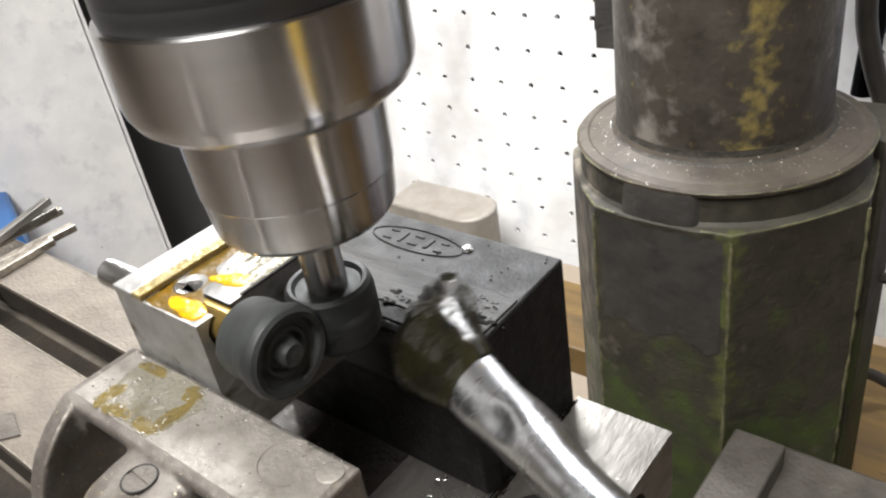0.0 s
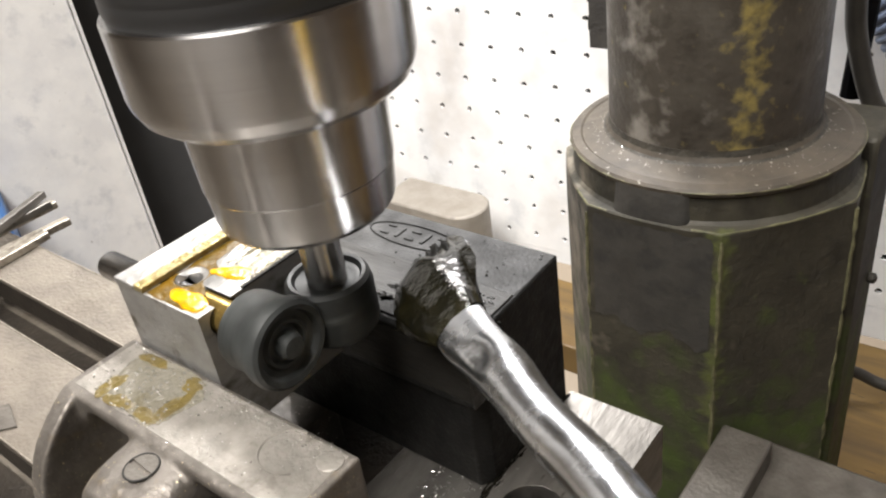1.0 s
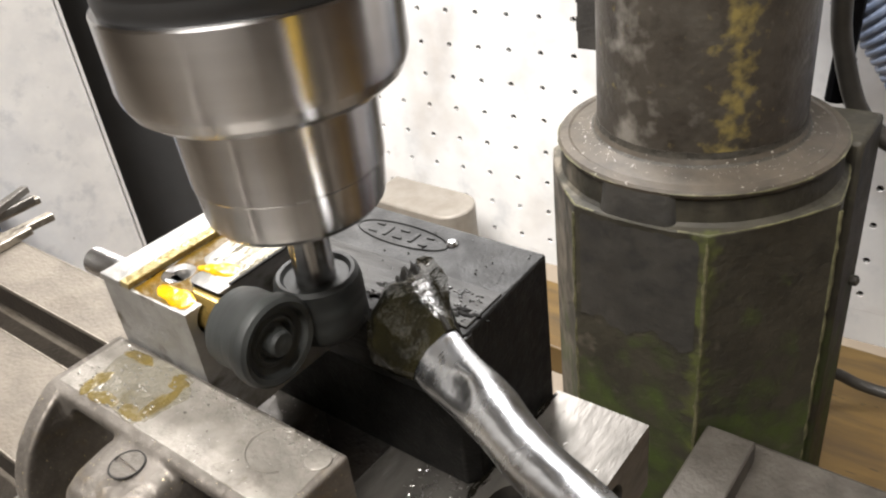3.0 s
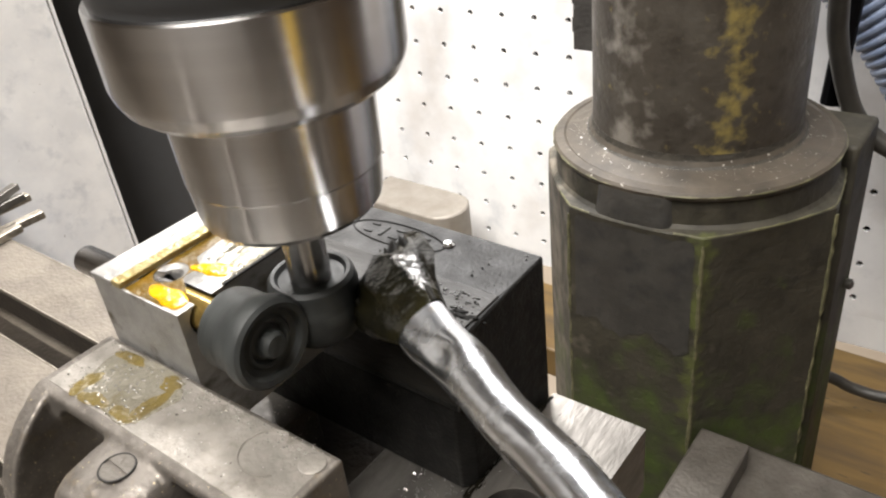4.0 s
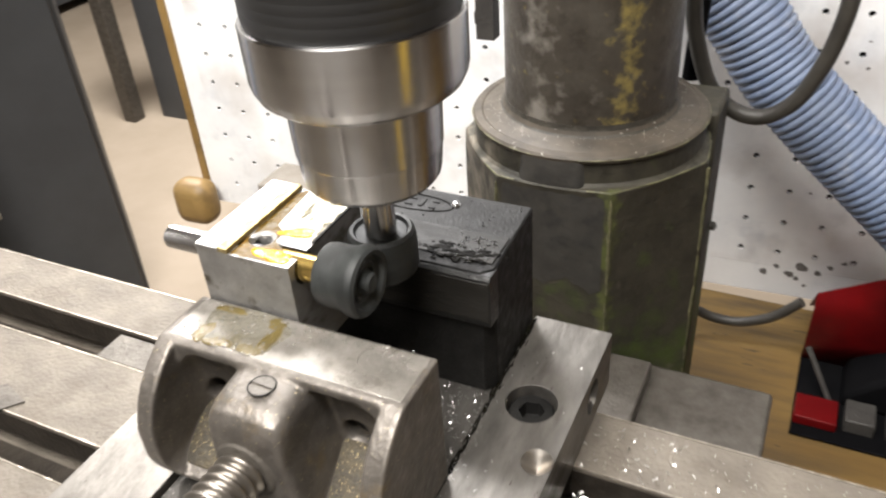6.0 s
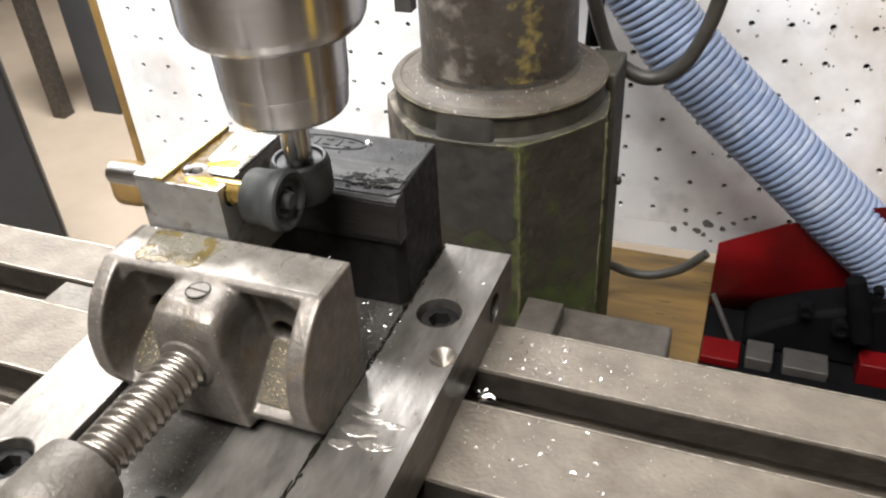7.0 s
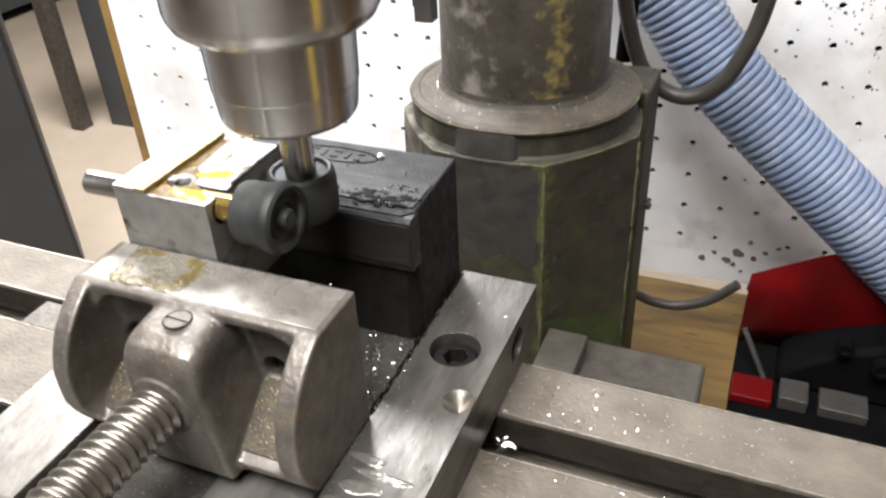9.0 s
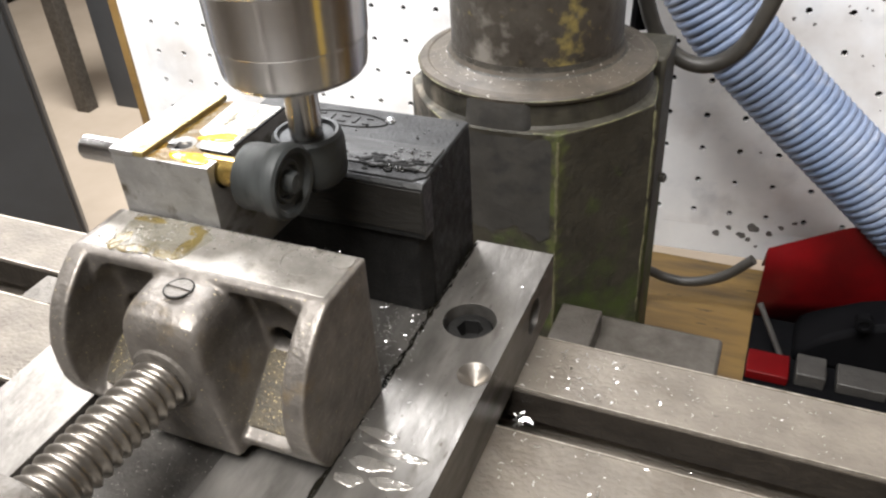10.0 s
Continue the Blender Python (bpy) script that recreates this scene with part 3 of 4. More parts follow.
    for a, c in slots[:2]:
        for y in (a - 0.5, c + 0.1):
            part("worn_lip", box(-645, 495, y - 24, y - 23.6, -0.35, 0.25), LIP, t, "bright worn slot edge")
    part("worn_lip", box(-645, 495, 53.7 - 24, 54.1 - 24, -0.5, 0.2), LIP, t, "bright worn table edge")
    return t


def rounded_top():
    return box(-63.8, -0.1, -15.6, -0.9, 60.1, 60.46)


# ---------- the vise ----------
def vise():
    v = thing("machine_vise", (0, 0, 0), "small steel machine vise clamped on the slotted table", "machine vise")
    # base rails
    right = part("rail", box(0.2, 24.4, -140, 68, 0.2, 20.5), GROUND_STEEL, v, "ground steel side rail with a counterbored bolt")
    cyl = lambda r, z0, z1, x, y: lathe([(r, z0), (r, z1)], 40, Matrix.Translation((x, y, 0)))
    cut(right, [cyl(7.3, 11, 30, 11.8, 31.4), lathe([(0.05, 16.2), (4.4, 20.6), (4.4, 25)], 32, Matrix.Translation((20.2, 12.5, 0))),
                lathe([(5.4, 10), (5.4, 40)], 32, Matrix.Translation((0, 49, 11.5)) @ Matrix.Rotation(radians(90), 4, "Y"))])
    bevelled(right, 0.5)
    bm = bmesh.new()
    bmesh.ops.create_cone(bm, cap_ends=False, segments=24, radius1=0.1, radius2=4.25, depth=4.2, matrix=Matrix.Translation((20.2, 12.5, 18.45)))
    part("countersink", bm, SCREW_STEEL, right, "bright cut countersink", angle=20)
    left = part("rail", box(-91.5, -66.2, -140, 68, 0.2, 20.5), GROUND_STEEL, v, "ground steel side rail with a counterbored bolt")
    cut(left, [cyl(7.3, 11, 30, -78, -59.6)])
    bevelled(left, 0.5)
    for x, y, rail in ((11.8, 31.4, right), (-78, -59.6, left)):
        bolt = part("cap_screw", lathe([(6.4, 11.1), (6.4, 17.2), (5.9, 17.8), (0.1, 17.8)], 36, Matrix.Translation((x, y, 0))), BLACK_STEEL, rail, "black socket head bolt")
        cut(bolt, [prism([(x + 3.7 * math.cos(radians(60 * k + 12)), y + 3.7 * math.sin(radians(60 * k + 12))) for k in range(6)], 13, 30, "z")])
        bevelled(bolt, 0.2)
    bed = part("bed", box(-66, 0, -140, -4, 0.2, 17.2), BED, v, "dark speckled bed between the rails")
    cut(bed, [lathe([(2.6, 4), (2.6, 30)], 24, Matrix.Translation((-31, -57, 0)))])
    bevelled(bed, 0.3)
    # Shade under the jaws put into the well's near-black colour.
    part("bed_well", box(-66, 0, -3.8, 68, 0.2, 4.0), SLOT_SHADE, v, "sunken bed, coloured near-black for the shade under the jaws")
    part("bed_strip", box(-25.5, -0.6, -140, 36, 3, 18.6), GROUND_STEEL, v, "worn steel strip", bevel=0.4)
    part("bed_strip", box(-65.5, -51.5, -140, -33, 3, 18.6), GROUND_STEEL, v, "worn steel strip", bevel=0.4)
    # Same strip split in two: the dimmer light back here is its darker colour.
    part("bed_strip", box(-65.5, -51.5, -32.9, 36, 3, 18.6), BED, v, "rear of the steel strip, coloured darker for the dimmer light", bevel=0.4)
    # fixed jaw, its front corner cut off
    fixed = part("fixed_jaw", prism([(-66.5, 32.8), (-2.6, 32.8), (0.4, 35.8), (-0.8, 67.6), (-66.5, 67.6)], 18.8, 60.4, "z"), BLACK_STEEL, v, "oily black fixed jaw with worn raised lettering marks", bevel=0.5)
    part("jaw_top_face", box(-66.2, -1.1, 50.3, 67.3, 60.2, 60.45), JAW_GREY, fixed, "dark grey top face, paler than the jaw's sides")
    part("jaw_plate", prism([(31.4, 44.2), (37.2, 44.2), (37.2, 60.0), (32.6, 60.0), (31.4, 59.0)], -66.5, 0.6), JAW_PLATE, fixed, "oily hardened jaw plate", bevel=0.3)
    # Scratched strip; the plate's upper sheen is put into its lighter colour.
    part("worn_sheen_strip", box(-34, 0.2, 31.1, 31.6, 46.0, 58.4), JAW_BAND, fixed, "scratched grey strip on the jaw plate, its sheen put into the colour", bevel=0.15)
    part("jaw_cap", box(-66.3, -1.0, 37.3, 50.2, 60.2, 60.75), JAW_BAND, fixed, "machined band along the jaw", bevel=0.2)
    # moving jaw: cast shell with two pockets and a boss for the screw
    curve = smooth_line([(-16.4, 60.4, 0), (-19.5, 58.6, 0), (-24.3, 54.8, 0), (-28.2, 50, 0), (-30.8, 44.5, 0), (-31.8, 39, 0), (-31.6, 33, 0), (-29.6, 27, 0), (-26.0, 20.8, 0)], 4)
    side = [(0, 20.8), (0, 60.4)] + [(p.x, p.y) for p in curve]
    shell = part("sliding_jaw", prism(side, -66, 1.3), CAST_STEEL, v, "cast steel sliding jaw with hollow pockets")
    holes = []
    bm = bmesh.new()
    last = None
    for y, inset, top, low in ((-40, 0.0, 57.6, 24), (-17.6, 0.0, 57.6, 24), (-15.5, 0.2, 57.0, 25), (-13.8, 0.6, 55.6, 27), (-12.6, 1.2, 53.2, 29), (-11.8, 2.2, 50.0, 31), (-11.4, 3.6, 46.5, 33)):
        x0, x1, r = -61.2 + inset, -4.4 - inset, min(7.5, (top - low) / 2 - 0.6)
        ring = []
        for cx, cz, a0 in ((x1 - r, top - r, 0), (x0 + r, top - r, 90), (x0 + r, low + r, 180), (x1 - r, low + r, 270)):
            ring += [bm.verts.new((cx + r * math.cos(radians(a0 + a)), y, cz + r * math.sin(radians(a0 + a)))) for a in range(0, 91, 15)]
        if last:
            for k in range(len(ring)):
                bm.faces.new((last[k], last[(k + 1) % len(ring)], ring[(k + 1) % len(ring)], ring[k]))
        else:
            bm.faces.new(ring)
        last = ring
    bm.faces.new(last)
    bmesh.ops.recalc_face_normals(bm, faces=bm.faces)
    holes.append(bm)
    holes.append(box(-61.0, -4.2, -40, -17.6, 40, 70))
    for x in (-56.6, -16.2):
        holes.append(lathe([(4.0, -20), (3.6, 8)], 24, Matrix.Translation((x, -10.5, 40.5)) @ Matrix.Rotation(radians(90), 4, "X")))
    cut(shell, holes)
    # Near-black discs: the shade inside the two pocket holes put into colour.
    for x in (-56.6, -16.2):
        part("hole_shade", lathe([(3.9, -0.4), (3.9, 0.4)], 24, Matrix.Translation((x, -6.5, 40.5)) @ Matrix.Rotation(radians(90), 4, "X")), HOLE, shell)
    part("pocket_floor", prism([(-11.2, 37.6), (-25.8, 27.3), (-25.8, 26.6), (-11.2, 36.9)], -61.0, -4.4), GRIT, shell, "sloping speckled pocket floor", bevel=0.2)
    bm = prism([(-9, 37.8), (-11, 36.9), (-26.6, 26.2), (-28.6, 25.6), (-26.2, 20.9), (-9, 20.9)], -64, -1.5)
    rings = []
    for y, w, top, foot in ((-10, 10.6, 59.3, 14), (-16, 10.6, 59.2, 14), (-21, 10.6, 58.9, 13.6), (-26.5, 10.5, 58.0, 13.4), (-29.3, 10.3, 56.4, 13.2), (-30.5, 9.8, 54.2, 13.0), (-31.0, 9.0, 52.0, 12.4)):
        ring = []
        for k in range(25):
            a = math.pi * k / 24
            c, s = math.cos(a), math.sin(a)
            ring.append(bm.verts.new((-32.8 + math.copysign(w * abs(c) ** 0.42, c), y, top - 11 * (1 - s ** 0.42))))
        ring.insert(0, bm.verts.new((-32.8 + foot + 1.0, y, 22)))
        ring.append(bm.verts.new((-32.8 - foot, y, 22)))
        rings.append(ring)
    for p, q in zip(rings, rings[1:]):
        for k in range(len(p)):
            m = (k + 1) % len(p)
            bm.faces.new((p[k], p[m], q[m], q[k]))
    bm.faces.new(rings[-1])
    bm.faces.new(rings[0])
    bmesh.ops.recalc_face_normals(bm, faces=bm.faces)
    # boss, sill and shell are one rounded casting
    bmesh.ops.scale(bm, vec=(MM, MM, MM), verts=bm.verts)
    bm.from_mesh(shell.data)
    bm.to_mesh(shell.data)
    bm.free()
    k = shell.modifiers.new("cast", "REMESH")
    k.mode, k.voxel_size = "VOXEL", 0.55 * MM
    k = shell.modifiers.new("soften", "SMOOTH")
    k.factor, k.iterations = 0.5, 7
    solid = bpy.data.meshes.new_from_object(shell.evaluated_get(bpy.context.evaluated_depsgraph_get()))
    shell.modifiers.clear()
    shell.data = solid
    solid.shade_smooth()
    part("screw_ring", tube([(-32.3 + 3.2 * math.cos(radians(a)), -21.3 + 3.2 * math.sin(radians(a)), 59.12) for a in range(0, 361, 12)], 0.2, 6), HOLE, shell, "dark joint round the screw")
    axis = Vector((0, -0.999, 0.03)).normalized()
    root = Vector((-34.0, -22, 41))
    turn = axis.to_track_quat("Z", "Y").to_matrix().to_4x4()
    at = Matrix.Translation(root) @ turn
    part("screw_nose", lathe([(8.2, -6), (8.2, 9.0), (7.4, 9.8), (5.5, 10.0)], 40, at), GREY_METAL, shell)
    # feed screw with a real helix
    bm = bmesh.new()
    rings, per, pitch, sides = [], 10, 2.7, 36
    for k in range(int(120 / pitch * per)):
        h = 8 + k * pitch / per
        ring = []
        for s in range(sides):
            ph = (k / per + s / sides) % 1.0
            r = 5.75 + 0.62 * math.cos(2 * math.pi * ph)
            ring.append(bm.verts.new(at @ Vector((r * math.cos(2 * math.pi * s / sides), -r * math.sin(2 * math.pi * s / sides), h))))
        rings.append(ring)
    for a, b in zip(rings, rings[1:]):
        for s in range(sides):
            bm.faces.new((a[s], a[(s + 1) % sides], b[(s + 1) % sides], b[s]))
    bmesh.ops.recalc_face_normals(bm, faces=bm.faces)
    part("feed_screw", bm, SCREW_STEEL, v, "shiny steel feed screw with a coarse thread", angle=60)
    part("screw_collar", lathe([(8.0, 46), (10.4, 47.2), (10.8, 49.5), (10.8, 62), (9.5, 64)], 40, at), GREY_METAL, v, "dark turned collar on the screw's end")
    # Ground face; the lamp's light on it is put into its lighter colour.
    part("jaw_top", rounded_top(), JAW_TOP, shell, "ground top face of the sliding jaw, coloured lighter for the lamplight", bevel=0.3)
    # set screw with a slot, two plugs in the jaw's top
    plug = part("set_screw", lathe([(3.1, 54), (3.1, 59.1), (2.95, 59.22), (0.1, 59.22)], 32, Matrix.Translation((-32.3, -21.3, 0))), GREY_METAL, shell, "slotted screw head")
    cut(plug, [prism([(-37, -21.9), (-28, -22.3), (-28, -21.3), (-37, -20.9)], 58.5, 62, "z")])
    part("plug", lathe([(2.4, 59), (2.4, 60.62), (2.1, 60.72), (0.1, 60.68)], 32, Matrix.Translation((-2.2, -3.5, 0))), JAW_TOP, shell)
    pts = [(-10.5 + 5.4 * math.cos(radians(a)), -5.8 + 5.0 * math.sin(radians(a)), 60.5) for a in range(90, 330, 8)]
    # Near-black strip stands for the shade in the screw slot.
    part("screw_slot", prism([(-35.2, -21.75), (-29.4, -22.0), (-29.4, -21.5), (-35.2, -21.25)], 58.3, 58.6, "z"), HOLE, shell, "dark strip for the shade in the screw slot")
    part("plug_ring", tube(pts, 0.22, 6), JAW_TOP, shell)
    return v


def logo():
    """Low raised ring and letter-like bars on the fixed jaw."""
    l = thing("raised_badge", (-36, 59.5, 60.4), "worn raised oval badge cast on the black jaw", "badge")
    pts = [(13.5 * math.cos(a), 4.2 * math.sin(a), 0.15) for a in [2 * math.pi * k / 48 for k in range(49)]]
    part("oval", tube(pts, 0.24, 6), JAW_GREY, l)
    for k, (w, s) in enumerate(((2.4, 0.2), (1.0, -0.3), (2.6, 0.1), (1.2, 0.4), (2.2, -0.2))):
        x = -8 + 3.9 * k
        for y0, y1 in ((-2.0, -1.3), (1.3, 2.0)) if w > 2 else ((-2.0, 2.0),):
            part("mark", box(x - w / 2, x + w / 2, y0 + s * 0.3, y1 + s * 0.3, -0.1, 0.36), JAW_GREY, l, bevel=0.15)
    d = thing("oil_drop", (-22.3, 61.5, 60.4), "clear glistening oil drop on the black jaw", "oil drop")
    part("drop", lathe([(1.5, 0), (1.5, 0.4), (0.9, 1.1), (0.1, 1.3)], 14), TIN, d)


# ---------- the clamped bearing block and its wheel ----------
AX_Y, AX_Z = 6.4, 71.8


def bearing_block():
    b = thing("bearing_block", (0, 0, 0), "milled aluminium bearing block wet with amber oil, clamped in the vise", "bearing block")
    body = part("body", box(-64, -36.8, 0.4, 33.4, 45.5, 75.4), ALU, b, "milled aluminium body with oily top")
    cut(body, [lathe([(2.3, 62), (2.3, 90)], 24, Matrix.Translation((-50.2, 9.2, 0))), lathe([(0.1, 73.2), (3.4, 75.6), (3.4, 80)], 24, Matrix.Translation((-50.2, 9.2, 0))),
               lathe([(4.1, -20), (4.1, 20)], 24, Matrix.Translation((-36.8, AX_Y, AX_Z)) @ Matrix.Rotation(radians(90), 4, "Y"))])
    bevelled(body, 0.25)
    part("cover_plate", box(-64.2, -57.4, 0.2, 33.6, 75.4, 76.6), ALU, b, "thin plate along one edge", bevel=0.2)
    part("oily_strip", box(-57.3, -54.4, 0.3, 33.5, 75.4, 76.75), OILY_ALU, b, "bright strip wet with yellow oil", bevel=0.2)
    # the film lies round the countersunk hole
    film = bmesh.new()
    outline = [(-54.3, 0.7), (-41.2, 0.7), (-42.0, 6.5), (-46.0, 9.0), (-46.2, 13.0), (-50.4, 16.5), (-51.6, 33.2), (-54.3, 33.2)]
    ring_in, ring_out = [], []
    for k in range(96):
        a = 2 * math.pi * k / 96
        c, s = math.cos(a), math.sin(a)
        far = 60.0
        for (x0, y0), (x1, y1) in zip(outline, outline[1:] + outline[:1]):
            ex, ey = x1 - x0, y1 - y0
            det = c * -ey + s * ex
            if abs(det) > 1e-9:
                px, py = x0 + 50.2, y0 - 9.2
                t, w = (px * -ey + py * ex) / det, (c * py - s * px) / det
                if t > 0 and 0 <= w <= 1:
                    far = min(far, t)
        far -= 0.3 + 0.3 * math.sin(5 * a) if far < 9 else 0.2
        ring_in.append(film.verts.new((-50.2 + 3.5 * c, 9.2 + 3.5 * s, 75.47)))
        ring_out.append(film.verts.new((-50.2 + far * c, 9.2 + far * s, 75.45)))
    for k in range(96):
        film.faces.new((ring_in[k], ring_in[(k + 1) % 96], ring_out[(k + 1) % 96], ring_out[k]))
    bmesh.ops.recalc_face_normals(film, faces=film.faces)
    part("oil_film", film, AMBER_FILM, b, "thin amber oil film")
    part("wet_face", prism([(-45.4, 15.4), (-37.6, 11.6), (-37.5, 33.2), (-50.8, 33.2), (-49.6, 18.4)], 75.38, 75.46, "z"), WET_ALU, b, "bright wet milled face")
    cone = bmesh.new()
    bmesh.ops.create_cone(cone, cap_ends=False, segments=28, radius1=2.25, radius2=3.35, depth=1.2, matrix=Matrix.Translation((-50.2, 9.2, 74.85)))
    part("countersink", cone, SCREW_STEEL, b, "bright cut countersink", angle=20)
    part("rim_edge", box(-37.4, -36.7, 11.5, 33.4, 75.3, 75.75), HOLE, b, "ragged dark edge")
    return b


def blob(bm, x, y, z, rx, ry, h, seed=0, n=28):
    """A flat puddle with an uneven rim."""
    rng = random.Random(seed + int(x * 7 + y * 13))
    ph = [rng.uniform(0, 6.28) for _ in range(4)]
    prev = None
    for f, k in ((1.0, 0.0), (0.93, 0.55), (0.75, 0.85), (0.4, 1.0)):
        ring = []
        for i in range(n):
            a = 2 * math.pi * i / n
            w = f * (1 + 0.16 * math.sin(2 * a + ph[0]) + 0.1 * math.sin(3 * a + ph[1]) + 0.07 * math.sin(5 * a + ph[2]))
            ring.append(bm.verts.new((x + rx * w * math.cos(a), y + ry * w * math.sin(a), z + h * k)))
        if prev:
            for i in range(n):
                bm.faces.new((prev[i], prev[(i + 1) % n], ring[(i + 1) % n], ring[i]))
        prev = ring
    bm.faces.new(prev)


def oils():
    for x, y, rx, ry, h in ((-42.6, 14.4, 3.8, 2.4, 0.22), (-43.8, 3.7, 4.9, 2.6, 0.22), (-40.3, 2.9, 2.0, 1.7, 0.2), (-46.2, 13.0, 1.8, 1.3, 0.18)):
        bm = bmesh.new()
        blob(bm, 0, 0, 0, rx, ry, h, seed=int(x * 3))
        tagged(finish("oil_drop", bm, AMBER_OIL), "thick amber oil drop on the aluminium block", "oil drop", "oil drops").location = Vector((x, y, 75.5)) * MM
    bm = bmesh.new()
    patch = thing("oil_patch", (-47.3, -8.2, 60.47), "smeared wet oil patch with amber rim on the jaw's top", "oil patch")
    rng = random.Random(8)
    rings = []
    for f, z in ((1.0, 0.0), (0.96, 0.14), (0.8, 0.2), (0.4, 0.22)):
        ring = []
        for k in range(64):
            a = 2 * math.pi * k / 64
            c, s = math.cos(a), math.sin(a)
            g = f * (1 + 0.05 * math.sin(5 * a + 1) + 0.04 * math.sin(9 * a) + 0.03 * math.sin(17 * a))
            ring.append(bm.verts.new((11.2 * g * math.copysign(abs(c) ** 0.45, c), min(7.3, max(-7.3, 7.2 * g * math.copysign(abs(s) ** 0.45, s))), z)))
        rings.append(ring)
    for p, q in zip(rings, rings[1:]):
        for k in range(64):
            bm.faces.new((p[k], p[(k + 1) % 64], q[(k + 1) % 64], q[k]))
    bm.faces.new(rings[-1])
    part("film", bm, OIL_FILM, patch, "grey wet oil film")
    for x, y, rx, ry in ((-8.4, -3.6, 2.4, 3.4), (-6.6, 5.4, 4.2, 1.6), (-2.6, -5.7, 4.6, 1.6), (8.6, -1.0, 1.9, 5.4), (7.0, 4.6, 2.8, 2.0), (5.6, -5.4, 3.4, 1.6)):
        bm = bmesh.new()
        blob(bm, x, y, 0.1, rx, ry, 0.16, seed=int(x * 5 + y), n=26)
        part("amber_rim", bm, OIL_RIM, patch, "amber oil gathered at the rim")
    bm = bmesh.new()
    for x, y, rx, ry in ((-4, 4, 5, 1.6), (2, 0, 7, 1.5), (-2, -4.5, 6, 1.8), (4, -8, 5, 1.6), (-5, -10, 4, 1.5)):
        blob(bm, x, y, 0, rx, ry, 0.25, seed=int(x + 20), n=24)
    tagged(finish("oil_streaks", bm, WET), "wet shining oil streaks on the steel rail", "oil streaks", kind="stuff").location = Vector((11, -17, 20.45)) * MM
    rng = random.Random(34)
    bm = bmesh.new()
    for _ in range(150):
        r = rng.uniform(0.08, 0.3)
        blob(bm, rng.gauss(-47.3, 6.0), max(-15.2, min(-1.2, rng.gauss(-8, 4.0))), 60.62, r * rng.uniform(0.8, 2.4), r, r * 0.7, seed=rng.randrange(999), n=9)
    for _ in range(110):
        r = rng.uniform(0.06, 0.2)
        blob(bm, rng.uniform(-63, -2), -0.9 - abs(rng.gauss(0, 1.6)), 60.45, r * rng.uniform(0.8, 1.8), r, r * 0.7, seed=rng.randrange(999), n=8)
    for _ in range(90):
        r = rng.uniform(0.07, 0.24)
        blob(bm, rng.uniform(-48, -37.5), rng.uniform(13, 33), 75.42, r * rng.uniform(0.8, 1.6), r, r * 0.6, seed=rng.randrange(999), n=8)
    bmesh.ops.recalc_face_normals(bm, faces=bm.faces)
    tagged(finish("oil_droplets", bm, WET, angle=80), "fine glistening oil droplets on the vise jaw and block", "oil droplets", kind="stuff")
    rng = random.Random(21)
    bm = bmesh.new()
    for _ in range(330):
        blob(bm, rng.gauss(-0.6, 0.35), rng.uniform(-60, 66), 0, rng.uniform(0.15, 0.45), rng.uniform(0.8, 2.6), rng.uniform(0.04, 0.1), seed=rng.randrange(999), n=9)
    tagged(finish("grime_line", bm, BRISTLE), "black oily grime along the rail's inner edge", "grime", kind="stuff").location = Vector((1.2, 0, 20.45)) * MM
    bm = bmesh.new()
    for _ in range(90):
        r = rng.uniform(0.12, 0.45)
        blob(bm, rng.uniform(-13, -1.5), rng.uniform(36, 48), 0, r * rng.uniform(0.8, 1.8), r, r * 0.8, seed=rng.randrange(999), n=9)
    for _ in range(60):
        r = rng.uniform(0.1, 0.3)
        blob(bm, rng.uniform(-60, -3), rng.uniform(36, 66), 0, r, r, r * 0.8, seed=rng.randrange(999), n=8)
    tagged(finish("oil_spatter", bm, BLACK_OIL), "small black oil droplets spattered on the jaw", "oil spatter", kind="stuff").location = Vector((0, 0, 60.6)) * MM
    bm = bmesh.new()
    for _ in range(130):
        r = rng.uniform(0.2, 0.75)
        blob(bm, rng.gauss(0, 6.0), rng.gauss(0.3, 1.7), 0, r * rng.uniform(0.8, 2.6), r, r * rng.uniform(0.2, 0.5), seed=rng.randrange(999), n=9)
    tagged(finish("oil_sludge", bm, BRISTLE), "black oil sludge smeared along the jaw's edge", "oil sludge").location = Vector((-14, 39.0, 60.7)) * MM


def driven_wheel():
    w = thing("driven_wheel", (0, AX_Y, AX_Z), "spinning dark grey wheel on a brass sleeve and steel axle", "wheel")
    turn = Matrix.Rotation(radians(90), 4, "Y")
    part("wheel", lathe([(3, -30.6), (6.6, -30.6), (7.5, -30.0), (7.8, -28.6), (7.8, -25.0), (8.0, -23.2), (8.7, -21.6), (8.9, -20.0), (8.6, -18.9), (7.9, -18.3), (6.9, -18.6), (6.3, -19.8), (5.2, -20.2), (4.6, -19.6), (4.1, -19.7), (3.5, -20.6), (2.9, -20.2), (2.6, -18.4), (2.1, -17.7), (0.05, -17.6)], 64, turn), ROLLER, w, "dark grey wheel with a raised rim", angle=25)
    part("brass_sleeve", lathe([(3.5, -44), (3.5, -30)], 32, turn), BRASS, w, "bright brass sleeve")
    part("axle", lathe([(2.6, -78.5), (3.1, -77.8), (3.1, -50), (3.1, -40)], 32, turn), CHUCK_STEEL, w, "polished steel axle")
    return w


SX, SY = -23.6, 21.8


